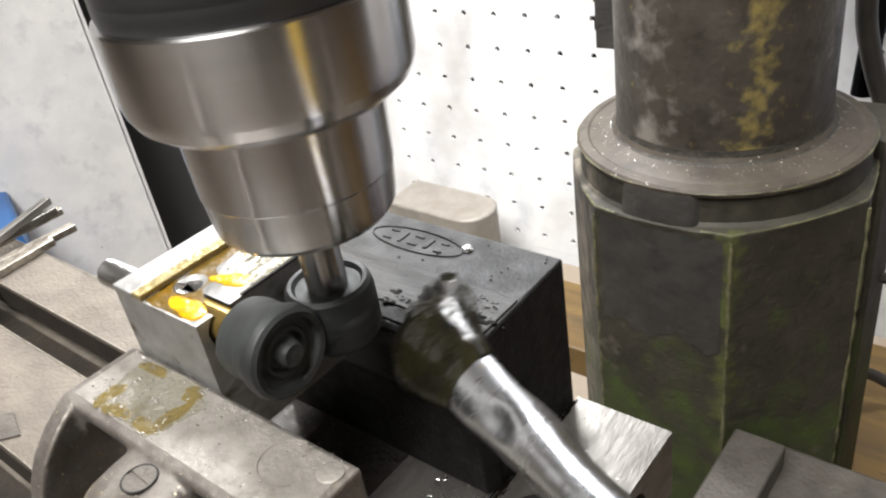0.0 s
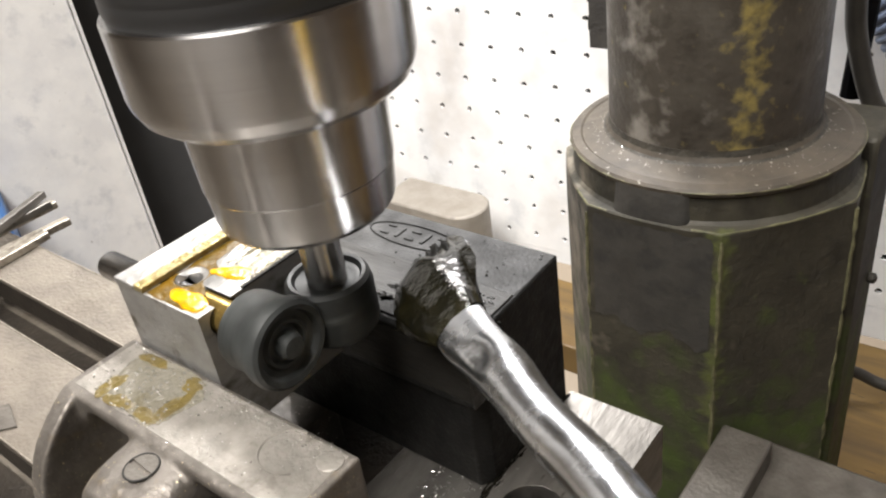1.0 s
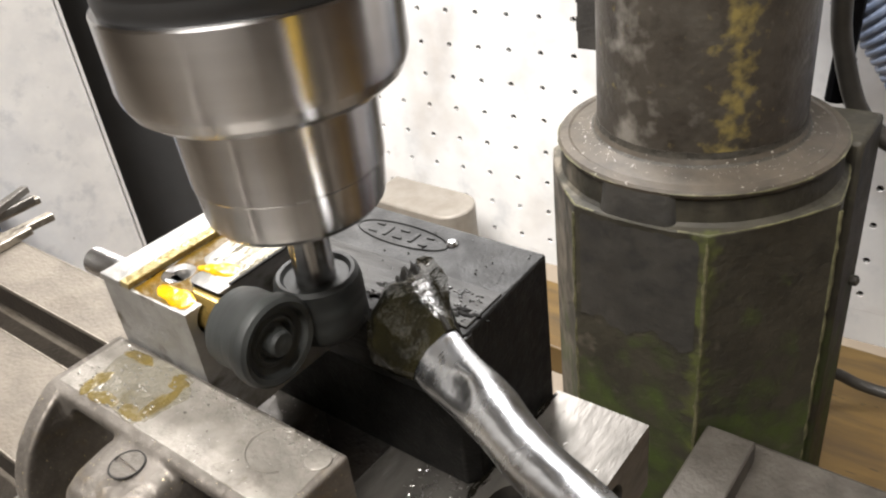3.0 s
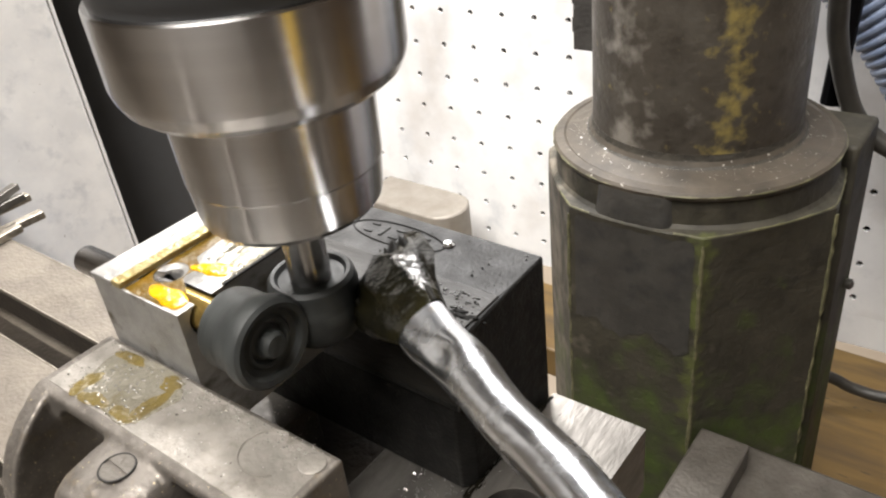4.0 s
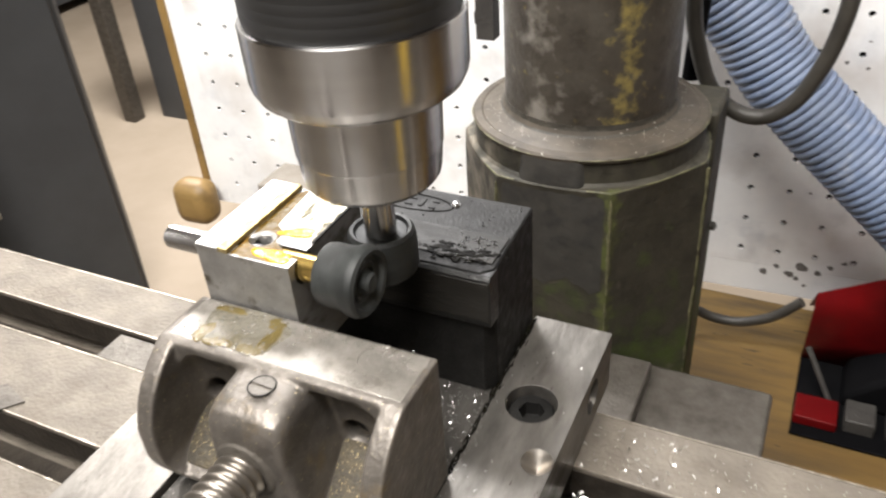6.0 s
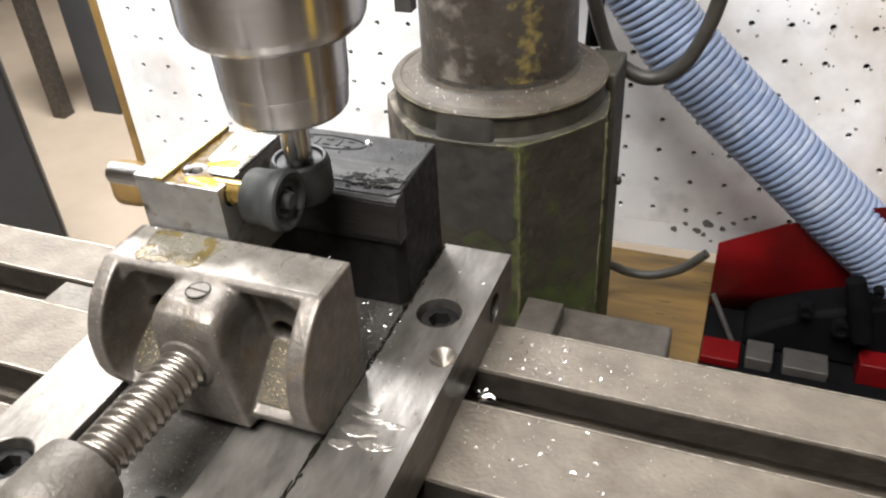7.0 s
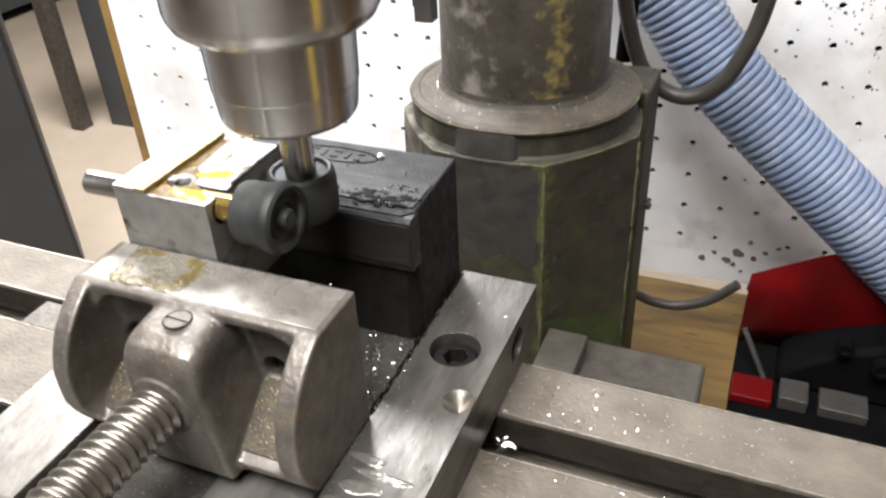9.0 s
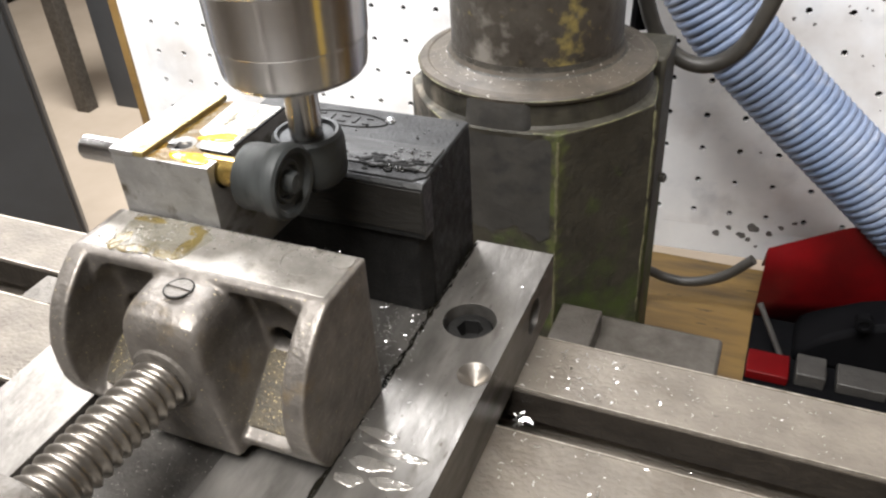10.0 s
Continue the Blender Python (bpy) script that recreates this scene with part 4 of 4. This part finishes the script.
def spindle():
    s = thing("spindle", (SX, SY, 0), "spinning mill spindle with a polished collet chuck and a grey cutter", "spindle")
    ribs = [(22.9, 130.8)]
    for k in range(22):
        z = 132.5 + k * 2.2
        ribs += [(23.2, z), (23.2, z + 1.5), (23.16, z + 1.7), (23.16, z + 2.0)]
    ribs += [(23.2, 182), (23.2, 330)]
    part("ribbed_collar", lathe(ribs, 72), CHUCK_BLACK, s, "black ribbed collar")
    part("chuck_ring", lathe([(15, 113.6), (20.6, 113.6), (22.6, 115.2), (23.6, 117.2), (24.0, 119), (24.1, 130.6), (23.9, 131.0), (20, 131.4)], 96), CHUCK_STEEL, s, "polished steel ring", angle=14)
    part("collet_nut", lathe([(4.5, 91.4), (13.6, 91.2), (15.2, 91.6), (16.1, 92.8), (16.4, 94.2), (16.9, 99.8), (17.1, 100.2), (17.6, 114.5)], 96), CHUCK_STEEL, s, "polished tapered collet nut", angle=14)
    part("shank", lathe([(3.95, 70), (3.95, 93)], 40), CHUCK_STEEL, s, "bright cutter shank")
    part("cutter", lathe([(0.1, 63.8), (7.2, 63.8), (8.3, 65.0), (8.7, 66.5), (8.7, 73.8), (8.3, 75.8), (7.6, 76.6), (6.9, 76.5), (6.3, 75.6), (4.0, 75.4)], 64), ROLLER, s, "dark grey cutter with a rimmed top", angle=25)
    return s


# ---------- the brush ----------
def swept(bm):
    """Bends the wet bristles sideways, as they drag over the jaw."""
    for v in bm.verts:
        if v.co.z > 0:
            s = v.co.z / 20
            v.co.x -= 2.2 * s ** 1.5
            v.co.z *= 1.16
    return bm


def brush():
    b = thing("oil_brush", (0, 0, 0), "oil-soaked black bristle brush with a crimped tinplate tube handle", "brush")
    bm = bmesh.new()
    rings = []
    n = 28
    for k in range(60):
        h = -k * 2.2
        f = min(1.0, max(0.0, (-h - 3) / 17.0))
        f = f * f * (3 - 2 * f)
        swell = 0.7 * math.exp(-((h + 19) / 7.0) ** 2)
        a, c = 5.0 * (1 - f) + 3.7 * f + swell, 1.9 * (1 - f) + 3.7 * f + swell
        dent = math.exp(-((h + 17) / 5.0) ** 2)
        ring = []
        for i in range(n):
            t = 2 * math.pi * i / n
            x, y = a * math.cos(t), c * math.sin(t)
            if y > 0:
                y -= dent * 1.5 * math.exp(-((x - 1.0) / 2.2) ** 2)
            ring.append(bm.verts.new((x + 0.25 * math.sin(k * 0.5), y + 0.3 * math.sin(k * 0.35 + 1) * (1 - f), h - 3.6)))
        rings.append(ring)
    for p, q in zip(rings, rings[1:]):
        for i in range(n):
            bm.faces.new((p[i], p[(i + 1) % n], q[(i + 1) % n], q[i]))
    bm.faces.new(rings[-1])
    bm.faces.new(rings[0])
    bmesh.ops.recalc_face_normals(bm, faces=bm.faces)
    part("ferrule", bm, TIN, b, "crumpled shiny tinplate tube", angle=60)
    bm = bmesh.new()
    rng = random.Random(3)
    for _ in range(120):
        u, w = rng.uniform(-1, 1), rng.uniform(-1, 1)
        x, y = 4.5 * u, 1.4 * w
        length = rng.uniform(16, 21.5) * (1 - 0.12 * u * u)
        bend = rng.uniform(-1.2, 1.2)
        pts = [(x * (1 + 0.75 * s) + bend * s * s, y * (1 + 0.9 * s) + rng.uniform(-0.3, 0.3) * s, -5 + length * s * 1.2) for s in (0, 0.35, 0.7, 1.0)]
        tube(pts, rng.uniform(0.22, 0.4), 4, bm, grow=lambda i: (1.0, 1.1, 0.9, 0.25)[i])
    tagged(part("bristles", swept(bm), BRISTLE, b, "clumped black oily bristles"), kind="stuff")
    bm = bmesh.new()
    for _ in range(150):
        u, w = rng.uniform(-1, 1), rng.uniform(-1, 1)
        x, y = 4.2 * u, 1.1 * w
        length = rng.uniform(15, 21.0) * (1 - 0.1 * u)
        bend = rng.uniform(-1.0, 1.0)
        pts = [(x * (1 + 0.7 * s) + bend * s * s, y * (1 + 1.3 * s), -5 + length * s * 1.16) for s in (0, 0.2, 0.4, 0.6, 0.8, 0.93, 1.0)]
        fat = rng.uniform(0.5, 1.0)
        tube(pts, fat, 8, bm, grow=lambda i: (0.8, 1.0, 1.1, 1.1, 0.95, 0.65, 0.2)[i])
    tagged(part("bristle_clumps", swept(bm), BRISTLE, b, "glossy clumps of bristles stuck together with black oil", angle=80), kind="stuff")
    bm = bmesh.new()
    prev = None
    for k in range(10):
        s = k / 9
        tip = 1 - 0.75 * max(0.0, s - 0.7) / 0.3
        ring = []
        for i in range(28):
            t = 2 * math.pi * i / 28
            g = 1 + 0.07 * math.sin(3 * t + 4 * s) + 0.10 * s * math.sin(9 * t + 5 * s)
            ring.append(bm.verts.new((g * (5.1 + 6.6 * s) * tip ** 0.3 * math.cos(t), g * (2.3 + 3.6 * s) * tip ** 0.8 * math.sin(t), -5 + 23.5 * s + 1.6 * s * math.sin(4 * t + 2) + 0.9 * s * math.sin(9 * t))))
        if prev:
            for i in range(28):
                bm.faces.new((prev[i], prev[(i + 1) % 28], ring[(i + 1) % 28], ring[i]))
        prev = ring
    bm.faces.new(prev)
    bmesh.ops.recalc_face_normals(bm, faces=bm.faces)
    part("oil_mass", swept(bm), BLACK_OIL, b, "black oil held between the bristles", angle=80)
    return b


# ---------- hose, cables, red tool, loose pieces ----------
def work_lamp():
    """Unseen fixture added to hold the work light: shade, arm clamped to column."""
    w = thing("work_lamp", (-200, 265, 337), "unseen dark work lamp on a column arm, added to hold the inferred light", "work lamp")
    w.rotation_euler = look((-0.20, 0.265, 0.337), (-0.13, 0.26, 0.0)).to_euler()
    part("shade", lathe([(68, 4), (69, 6), (62, 22), (34, 48), (20, 60), (4, 62)], 40), DARK, w)
    part("clamp_arm", tube([(0, 0, 60), (40, -20, 66), (110, -70, 60)], 5, 10), GREY_METAL, w)


def hose():
    h = thing("vacuum_hose", (0, 0, 0), "pale blue ribbed vacuum hose hanging in front of the pegboard", "hose")
    line = smooth_line([(-72.0, 366.2, 127.5), (12.4, 360.9, 32.6), (53.0, 358.8, -17.6), (140.1, 355.6, -96.1), (187.5, 355.6, -137.3), (255.0, 352.5, -191.1), (339.4, 350.4, -195.3)], 60)
    # even steps along the line
    even, left = [line[0]], 0.0
    step = 0.62
    for a, b in zip(line, line[1:]):
        d = (b - a).length
        while left + d >= step:
            t = (step - left) / d
            a = a.lerp(b, t)
            d = (b - a).length
            left = 0.0
            even.append(a)
        left += d
    part("ribbed_skin", tube(even, 23.2, 28, grow=lambda i: (1.0, 1.0, 0.997, 0.985, 0.93, 0.93, 0.985, 0.997)[i % 8]), HOSE, h, "pale blue ribbed plastic", angle=70)


def cables():
    c = smooth_line([(-1.3, 297.9, 159.9), (-0.3, 299.0, 88.4), (1.2, 299.0, 50.7), (4.2, 299.0, 31.2), (13.4, 299.0, 5.7), (25.3, 299.0, -6.1), (38.5, 299.0, -9.7), (50.8, 299.0, -4.5), (61.0, 299.0, 8.7), (70.2, 300.0, 37.3), (72.2, 301.0, 73.1), (66.1, 304.0, 159.9)], 12)
    ob = thing("cable", (0, 0, 0), "thick brown-black rubber cable hanging in a loop before the hose", "cable")
    part("sheath", tube(c, 4.3, 14), RUBBER, ob)
    c = smooth_line([(-27.0, 339.5, -179.5), (10.5, 362.4, -193.0), (27.2, 368.7, -201.4), (46.0, 370.8, -202.4), (66.8, 370.8, -192.0), (83.5, 370.8, -174.2)], 12)
    ob = thing("cable", (0, 0, 0), "thick black rubber cable sagging over the bench", "cable")
    part("sheath", tube(c, 3.6, 14), RUBBER, ob)


def red_tool():
    r = thing("bench_tool", (0, 0, -221), "red painted bench tool standing on the bench, near-black for the shade beneath", "bench tool")

    def up(bm):
        bmesh.ops.scale(bm, vec=(1.0766, 1.0766, 1.0766), verts=bm.verts)
        bmesh.ops.translate(bm, vec=(-9, 2.4, 209.9), verts=bm.verts)
        return bm
    # Near-black base fills the shaded void under the hood with colour.
    part("base", up(box(92.5, 300, 268, 342, -194.9, -192.5)), DARK, r, bevel=0.6)
    bm = bmesh.new()
    rows = []
    for f, y, drop in ((0.0, 318, 0), (0.35, 321, 0), (0.7, 328, 0), (1.0, 338, 0)):
        rows.append([bm.verts.new((x, y, top + f * (-192 - top))) for x, top in ((92.5, -125), (129, -104), (175, -84), (262, -66))])
    rows.insert(0, [bm.verts.new((x, 392, max(-188, top - 66))) for x, top in ((92.5, -125), (129, -104), (175, -84), (262, -66))])
    for p, q in zip(rows, rows[1:]):
        for k in range(3):
            bm.faces.new((p[k], p[k + 1], q[k + 1], q[k]))
    bmesh.ops.recalc_face_normals(bm, faces=bm.faces)
    hood = part("hood", up(bm), RED, r, "deep red sheet hood", angle=50)
    thick = hood.modifiers.new("thickness", "SOLIDIFY")
    thick.thickness, thick.offset = 0.0015, -1
    # Near-black body: the shade below the hood put into its colour.
    part("body", up(prism([(117, -193), (119, -182), (132, -170), (150, -158), (200, -138), (262, -126), (262, -193)], 300, 336, "y")), DARK, r, bevel=4)
    part("strut", up(tube([(94.5, 313, -163), (112.5, 300, -192)], 1.8, 10)), DULL_IRON, r)
    part("red_block", up(box(93, 117, 276, 297, -192.6, -186)), RED, r, bevel=1)
    part("jaw_block", up(box(120.5, 137, 279, 298, -192.6, -183)), DULL_IRON, r, bevel=1)
    part("jaw_block", up(box(143, 170, 280, 299, -192.6, -185)), DULL_IRON, r, "serrated grey jaw block", bevel=1)
    part("red_foot", up(box(186, 215, 285, 306, -192.6, -176)), RED, r, bevel=1)
    part("clamp_arm", up(tube([(172, 296, -122), (178, 294, -140), (184, 292, -162)], 7.0, 14, grow=lambda i: (0.8, 1.0, 0.9)[i])), DARK, r)
    for x, z, rad in ((150, -150, 5), (172, -160, 6), (186, -128, 3)):
        part("bolt", up(lathe([(rad, 0), (rad, 6), (rad * 0.6, 6.4), (rad * 0.5, 5.2), (0.1, 5.2)], 20, Matrix.Translation((x, 299.5, z)) @ Matrix.Rotation(radians(90), 4, "X"))), DARK, r)


def bracket():
    b = thing("steel_plate", (-309, 366, -147), "rounded dusty pale steel block with a slot, standing on the bench", "plate")
    pts = [(-40, -20), (30, -20)] + [(30 + 18 * math.sin(radians(a)), 0 - 20 * math.cos(radians(a))) for a in range(0, 181, 20)] + [(-40, 20)]
    ob = part("plate", prism([(1.05 * x, 1.05 * y) for x, y in pts], -73.9, 0, "z"), BRIGHT_PLATE, b)
    cut(ob, [prism([(-6 + 9 * math.cos(a) - 1.5 * math.sin(a), 1 + 5 * math.cos(a) + 3.2 * math.sin(a)) for a in [2 * math.pi * k / 16 for k in range(16)]], -20, 10, "z")])
    bevelled(ob, 2.0, 3)
    # Near-black sheet at the slot's bottom, its shade put into colour.
    part("slot_floor", prism([(-14, -8), (6, -8), (6, 10), (-14, 10)], -21, -19.9, "z"), HOLE, b)


def loose_bits():
    for x, y, z, l, w, a, mat in ((-284, 16.4, 0.3, 62, 2.6, 0, LIP), (-274, 14.4, 3.8, 60, 1.6, 4, GROUND_STEEL), (-264, 10.4, 0.3, 62, 2.4, -3, LIP), (-253, 6.4, 0.3, 54, 2.8, 6, LIP), (-268, 40, 7.3, 38, 2.0, 24, GROUND_STEEL)):
        ob = thing("steel_bar", (x, y, z), "thin bright square steel bar in a jumble on the table's end", "steel bar", "steel bars")
        ob.rotation_euler = (0, 0, radians(a))
        part("bar", box(-w, w, 0, l, 0, 3.4), mat, ob, bevel=0.4)
    s = thing("metal_scrap", (-158, -9, 0.1), "thin bright sheet metal scrap on the table", "scrap")
    part("sheet", prism([(-12, -6), (2, -8), (8, -1), (-5, 3)], 0, 0.6, "z"), GREY_METAL, s)
    n = thing("T_nut", (-131, 22.5, -11), "steel T-slot nut with a round hole in the table slot", "nut")
    ob = part("body", box(-14, 14, -6.5, 6.5, 0, 11.5), GREY_METAL, n, bevel=0.6)
    cut(ob, [lathe([(4.2, 3), (4.2, 30)], 24)])
    blue = thing("blue_bin", (-1170, 337, -950), "tall plain blue plastic bin on the floor", "bin")
    blue.rotation_euler = (0, 0, radians(70))
    part("bin", box(-300, 0, 0, 300, 0, 570), BLUE, blue, bevel=8)
    # swarf
    rng = random.Random(11)
    bm = bmesh.new()

    def flake(x, y, z, size):
        a, t = rng.uniform(0, 6.28), rng.uniform(0.3, 1.2)
        c, s = math.cos(a), math.sin(a)
        pts = []
        for k in range(4):
            u = (k - 1.5) / 1.5
            px, py, pz = u * size, size * 0.5 * u * u, size * (0.2 + 0.35 * abs(math.sin(3 * u + a)))
            pts.append((Vector((x + c * px - s * py, y + s * px + c * py, z + pz)), Vector((x + c * px - s * (py + size * 0.4), y + s * px + c * (py + size * 0.4), z + pz * t))))
        vs = [(bm.verts.new(p), bm.verts.new(q)) for p, q in pts]
        for (p, q), (p2, q2) in zip(vs, vs[1:]):
            bm.faces.new((p, p2, q2, q))
    for _ in range(46):
        flake(rng.gauss(42, 12), rng.uniform(32.5, 50), 0, rng.uniform(0.25, 0.85))
    for _ in range(110):
        flake(rng.uniform(26, 110), rng.uniform(32.5, 52), 0, rng.uniform(0.12, 0.42))
    for _ in range(70):
        flake(rng.uniform(28, 100), rng.uniform(-25, 18), 0, rng.uniform(0.12, 0.4))
    for _ in range(26):
        flake(rng.uniform(28, 75), rng.uniform(-10, 15), 0, rng.uniform(0.25, 0.8))
    for _ in range(7):
        flake(rng.gauss(27.5, 1.0), rng.gauss(26, 1.2), -9 + rng.uniform(0, 6), rng.uniform(1.2, 2.4))
    for _ in range(260):
        flake(rng.uniform(-15, 1.5), rng.uniform(0, 33), 18.6, rng.uniform(0.15, 0.5))
    for _ in range(80):
        flake(rng.uniform(0.5, 3.0), rng.uniform(-30, 40), 20.5, rng.uniform(0.08, 0.3))
    for _ in range(260):
        flake(rng.uniform(-62, -24), rng.uniform(-60, -33), 16.6, rng.uniform(0.15, 0.5))
    for _ in range(14):
        flake(rng.uniform(2, 22), rng.uniform(-20, 55), 20.5, rng.uniform(0.2, 0.6))
    for _ in range(170):
        a, r = rng.uniform(-2.9, 0.3), 43.5 + abs(rng.gauss(0, 3.2))
        flake(-35.1 + r * math.cos(a), 243.2 + r * math.sin(a), 15.2 if r < 45.5 else 13.9 - 0.12 * (r - 45.5), rng.uniform(0.12, 0.4))
    for _ in range(90):
        flake(rng.uniform(-64, -2), rng.uniform(-16, -0.5), 60.45, rng.uniform(0.07, 0.2))
    for _ in range(70):
        flake(rng.uniform(-64, -2), rng.gauss(-0.9, 0.4), 60.45, rng.uniform(0.07, 0.24))
    tagged(finish("swarf", bm, CHIP), "bright scattered metal chips on table and vise", "metal chips", kind="stuff")


def streak_can():
    """An unseen yellow can, added so the polished chuck mirrors a gold streak."""
    c = thing("streak_can", (195, -37, 0.1), "unseen yellow can on the milling table, added for the chuck's gold streak", "oil can")
    part("body", lathe([(16, 0), (17, 1), (17, 92), (16, 94)], 40), YELLOW, c)
    part("shoulder", lathe([(16, 93.8), (13, 101), (6, 107), (4, 110)], 40), YELLOW, c)
    part("spout", tube([(0, 0, 108), (0, 0, 130), (12, 0, 160)], 2.2, 12, grow=lambda k: (1.4, 1.0, 0.6)[k]), GREY_METAL, c, "thin steel spout")


def smudges():
    rng = random.Random(5)
    bm = bmesh.new()
    for _ in range(150):
        blob(bm, rng.uniform(40, 330), rng.uniform(-110, 150), 0, *(2 * [rng.uniform(0.4, 1.3)]), 0.1, seed=rng.randrange(999), n=8)
    for _ in range(110):
        blob(bm, rng.gauss(138, 24), rng.gauss(20, 20), 0, rng.uniform(0.25, 1.0), rng.uniform(0.25, 1.3), 0.1, seed=rng.randrange(999), n=8)
    for x, z, r in ((62, -171, 4), (70, -165, 3), (79, -170, 4.5), (86, -163, 6), (84, -173, 3), (97, -166, 3.5), (104, -160, 3), (112, -155, 2.5), (90, -178, 2)):
        blob(bm, x, z, 0, r * 0.7, r * 0.55, 0.15, seed=int(x), n=14)
    for v in bm.verts:
        v.co = Vector((1.085 * v.co.x + 277, -0.1 - v.co.z, 1.085 * v.co.y - 13.2))
    bmesh.ops.recalc_face_normals(bm, faces=bm.faces)
    ob = tagged(finish("grime_specks", bm, GRIME), "dark grime specks spattered over the white pegboard", "grime", kind="stuff")
    ob.location, ob.rotation_euler = Vector(BOARD) * MM, (0, 0, BOARD_TURN)


room()
pegboards()
smudges()
far_things()
floor_boxes()
bench()
machine()
table()
vise()
logo()
bearing_block()
oils()
WHEEL = driven_wheel()
SPINDLE = spindle()
BRUSH = brush()
work_lamp()
hose()
cables()
red_tool()
bracket()
loose_bits()
streak_can()

# ---------- what moves ----------
STROKES = [
    (0, (0.0141, 0.0138, 0.0760), (-0.865, 0.459, -0.204)),
    (0.1, (0.0114, 0.0071, 0.0760), (-0.900, 0.374, -0.223)),
    (0.2, (0.0091, 0.0035, 0.0760), (-0.916, 0.341, -0.212)),
    (0.3, (0.0136, 0.0096, 0.0760), (-0.860, 0.463, -0.213)),
    (0.4, (0.0180, 0.0190, 0.0760), (-0.834, 0.517, -0.194)),
    (0.5, (0.0199, 0.0229, 0.0760), (-0.757, 0.601, -0.256)),
    (0.6, (0.0199, 0.0246, 0.0760), (-0.793, 0.548, -0.265)),
    (0.7, (0.0168, 0.0253, 0.0760), (-0.772, 0.587, -0.244)),
    (0.8, (0.0161, 0.0244, 0.0760), (-0.779, 0.581, -0.236)),
    (0.9, (0.0110, 0.0211, 0.0760), (-0.818, 0.538, -0.204)),
    (1, (0.0059, 0.0230, 0.0760), (-0.826, 0.526, -0.203)),
    (1.1, (0.0061, 0.0196, 0.0760), (-0.866, 0.456, -0.203)),
    (1.2, (0.0052, 0.0179, 0.0760), (-0.856, 0.476, -0.203)),
    (1.3, (0.0051, 0.0170, 0.0760), (-0.862, 0.465, -0.203)),
    (1.4, (0.0047, 0.0177, 0.0760), (-0.857, 0.478, -0.194)),
    (1.5, (0.0047, 0.0153, 0.0760), (-0.864, 0.466, -0.193)),
    (1.6, (0.0096, 0.0183, 0.0760), (-0.841, 0.505, -0.193)),
    (1.7, (0.0098, 0.0190, 0.0760), (-0.842, 0.496, -0.213)),
    (1.8, (0.0105, 0.0195, 0.0760), (-0.833, 0.506, -0.223)),
    (1.9, (0.0120, 0.0181, 0.0760), (-0.833, 0.506, -0.223)),
    (2, (0.0096, 0.0159, 0.0760), (-0.835, 0.507, -0.214)),
    (2.1, (0.0104, 0.0116, 0.0760), (-0.864, 0.455, -0.213)),
    (2.2, (0.0100, 0.0122, 0.0760), (-0.858, 0.467, -0.214)),
    (2.3, (0.0109, 0.0140, 0.0760), (-0.854, 0.475, -0.213)),
    (2.4, (0.0098, 0.0136, 0.0760), (-0.860, 0.463, -0.212)),
    (2.5, (0.0089, 0.0170, 0.0760), (-0.824, 0.526, -0.213)),
    (2.6, (0.0109, 0.0144, 0.0760), (-0.845, 0.486, -0.223)),
    (2.7, (0.0103, 0.0142, 0.0760), (-0.845, 0.486, -0.223)),
    (3.8, (0.0052, 0.0201, 0.0760), (-0.846, 0.497, -0.193)),
    (3.9, (-0.0002, 0.0193, 0.0760), (-0.855, 0.486, -0.182)),
    (4, (0.0014, 0.0215, 0.0760), (-0.846, 0.497, -0.193)),
    (4.1, (0.0037, 0.0209, 0.0760), (-0.850, 0.494, -0.181)),
    (4.2, (0.0031, 0.0208, 0.0760), (-0.843, 0.506, -0.182)),
    (4.3, (0.0056, 0.0225, 0.0760), (-0.821, 0.534, -0.202)),
    (4.4, (0.0026, 0.0198, 0.0760), (-0.846, 0.497, -0.193)),
    (4.5, (0.0068, 0.0232, 0.0760), (-0.795, 0.568, -0.213)),
    (4.6, (0.0056, 0.0197, 0.0760), (-0.839, 0.509, -0.193)),
    (4.7, (0.0082, 0.0217, 0.0760), (-0.824, 0.525, -0.213)),
    (4.8, (0.0077, 0.0203, 0.0760), (-0.831, 0.523, -0.191)),
    (4.9, (0.0060, 0.0215, 0.0760), (-0.791, 0.569, -0.224)),
    (5.1, (0.0150, 0.0152, 0.0760), (-0.847, 0.492, -0.203)),
    (5.2, (0.0177, 0.0274, 0.0760), (-0.753, 0.626, -0.203)),
    (5.5, (0.0600, 0.0050, 0.1050), (-0.750, 0.620, -0.220)),
    (5.9, (0.2200, 0.0600, 0.1400), (-0.750, 0.620, -0.220)),
    (6.3, (0.3600, 0.0600, 0.1500), (-0.750, 0.620, -0.220)),
    (10, (0.3600, 0.0600, 0.1500), (-0.750, 0.620, -0.220)),
]


def held(place, axis):
    z = Vector(axis).normalized()
    x = z.cross(Vector((-0.55, 0.62, -0.56))).normalized()
    y = z.cross(x)
    return Matrix.Translation(place) @ Matrix((x, y, z)).transposed().to_4x4()


def motions():
    walk(BRUSH, [(t, held(p, a)) for t, p, a in STROKES])
    walk(SPINDLE, [(k / 30, pose(SX * MM, SY * MM, 0, 0, 0, -85 * k)) for k in range(301)])
    walk(WHEEL, [(k / 30, pose(0, AX_Y * MM, AX_Z * MM, 80 * k, 0, 0)) for k in range(301)])


motions()
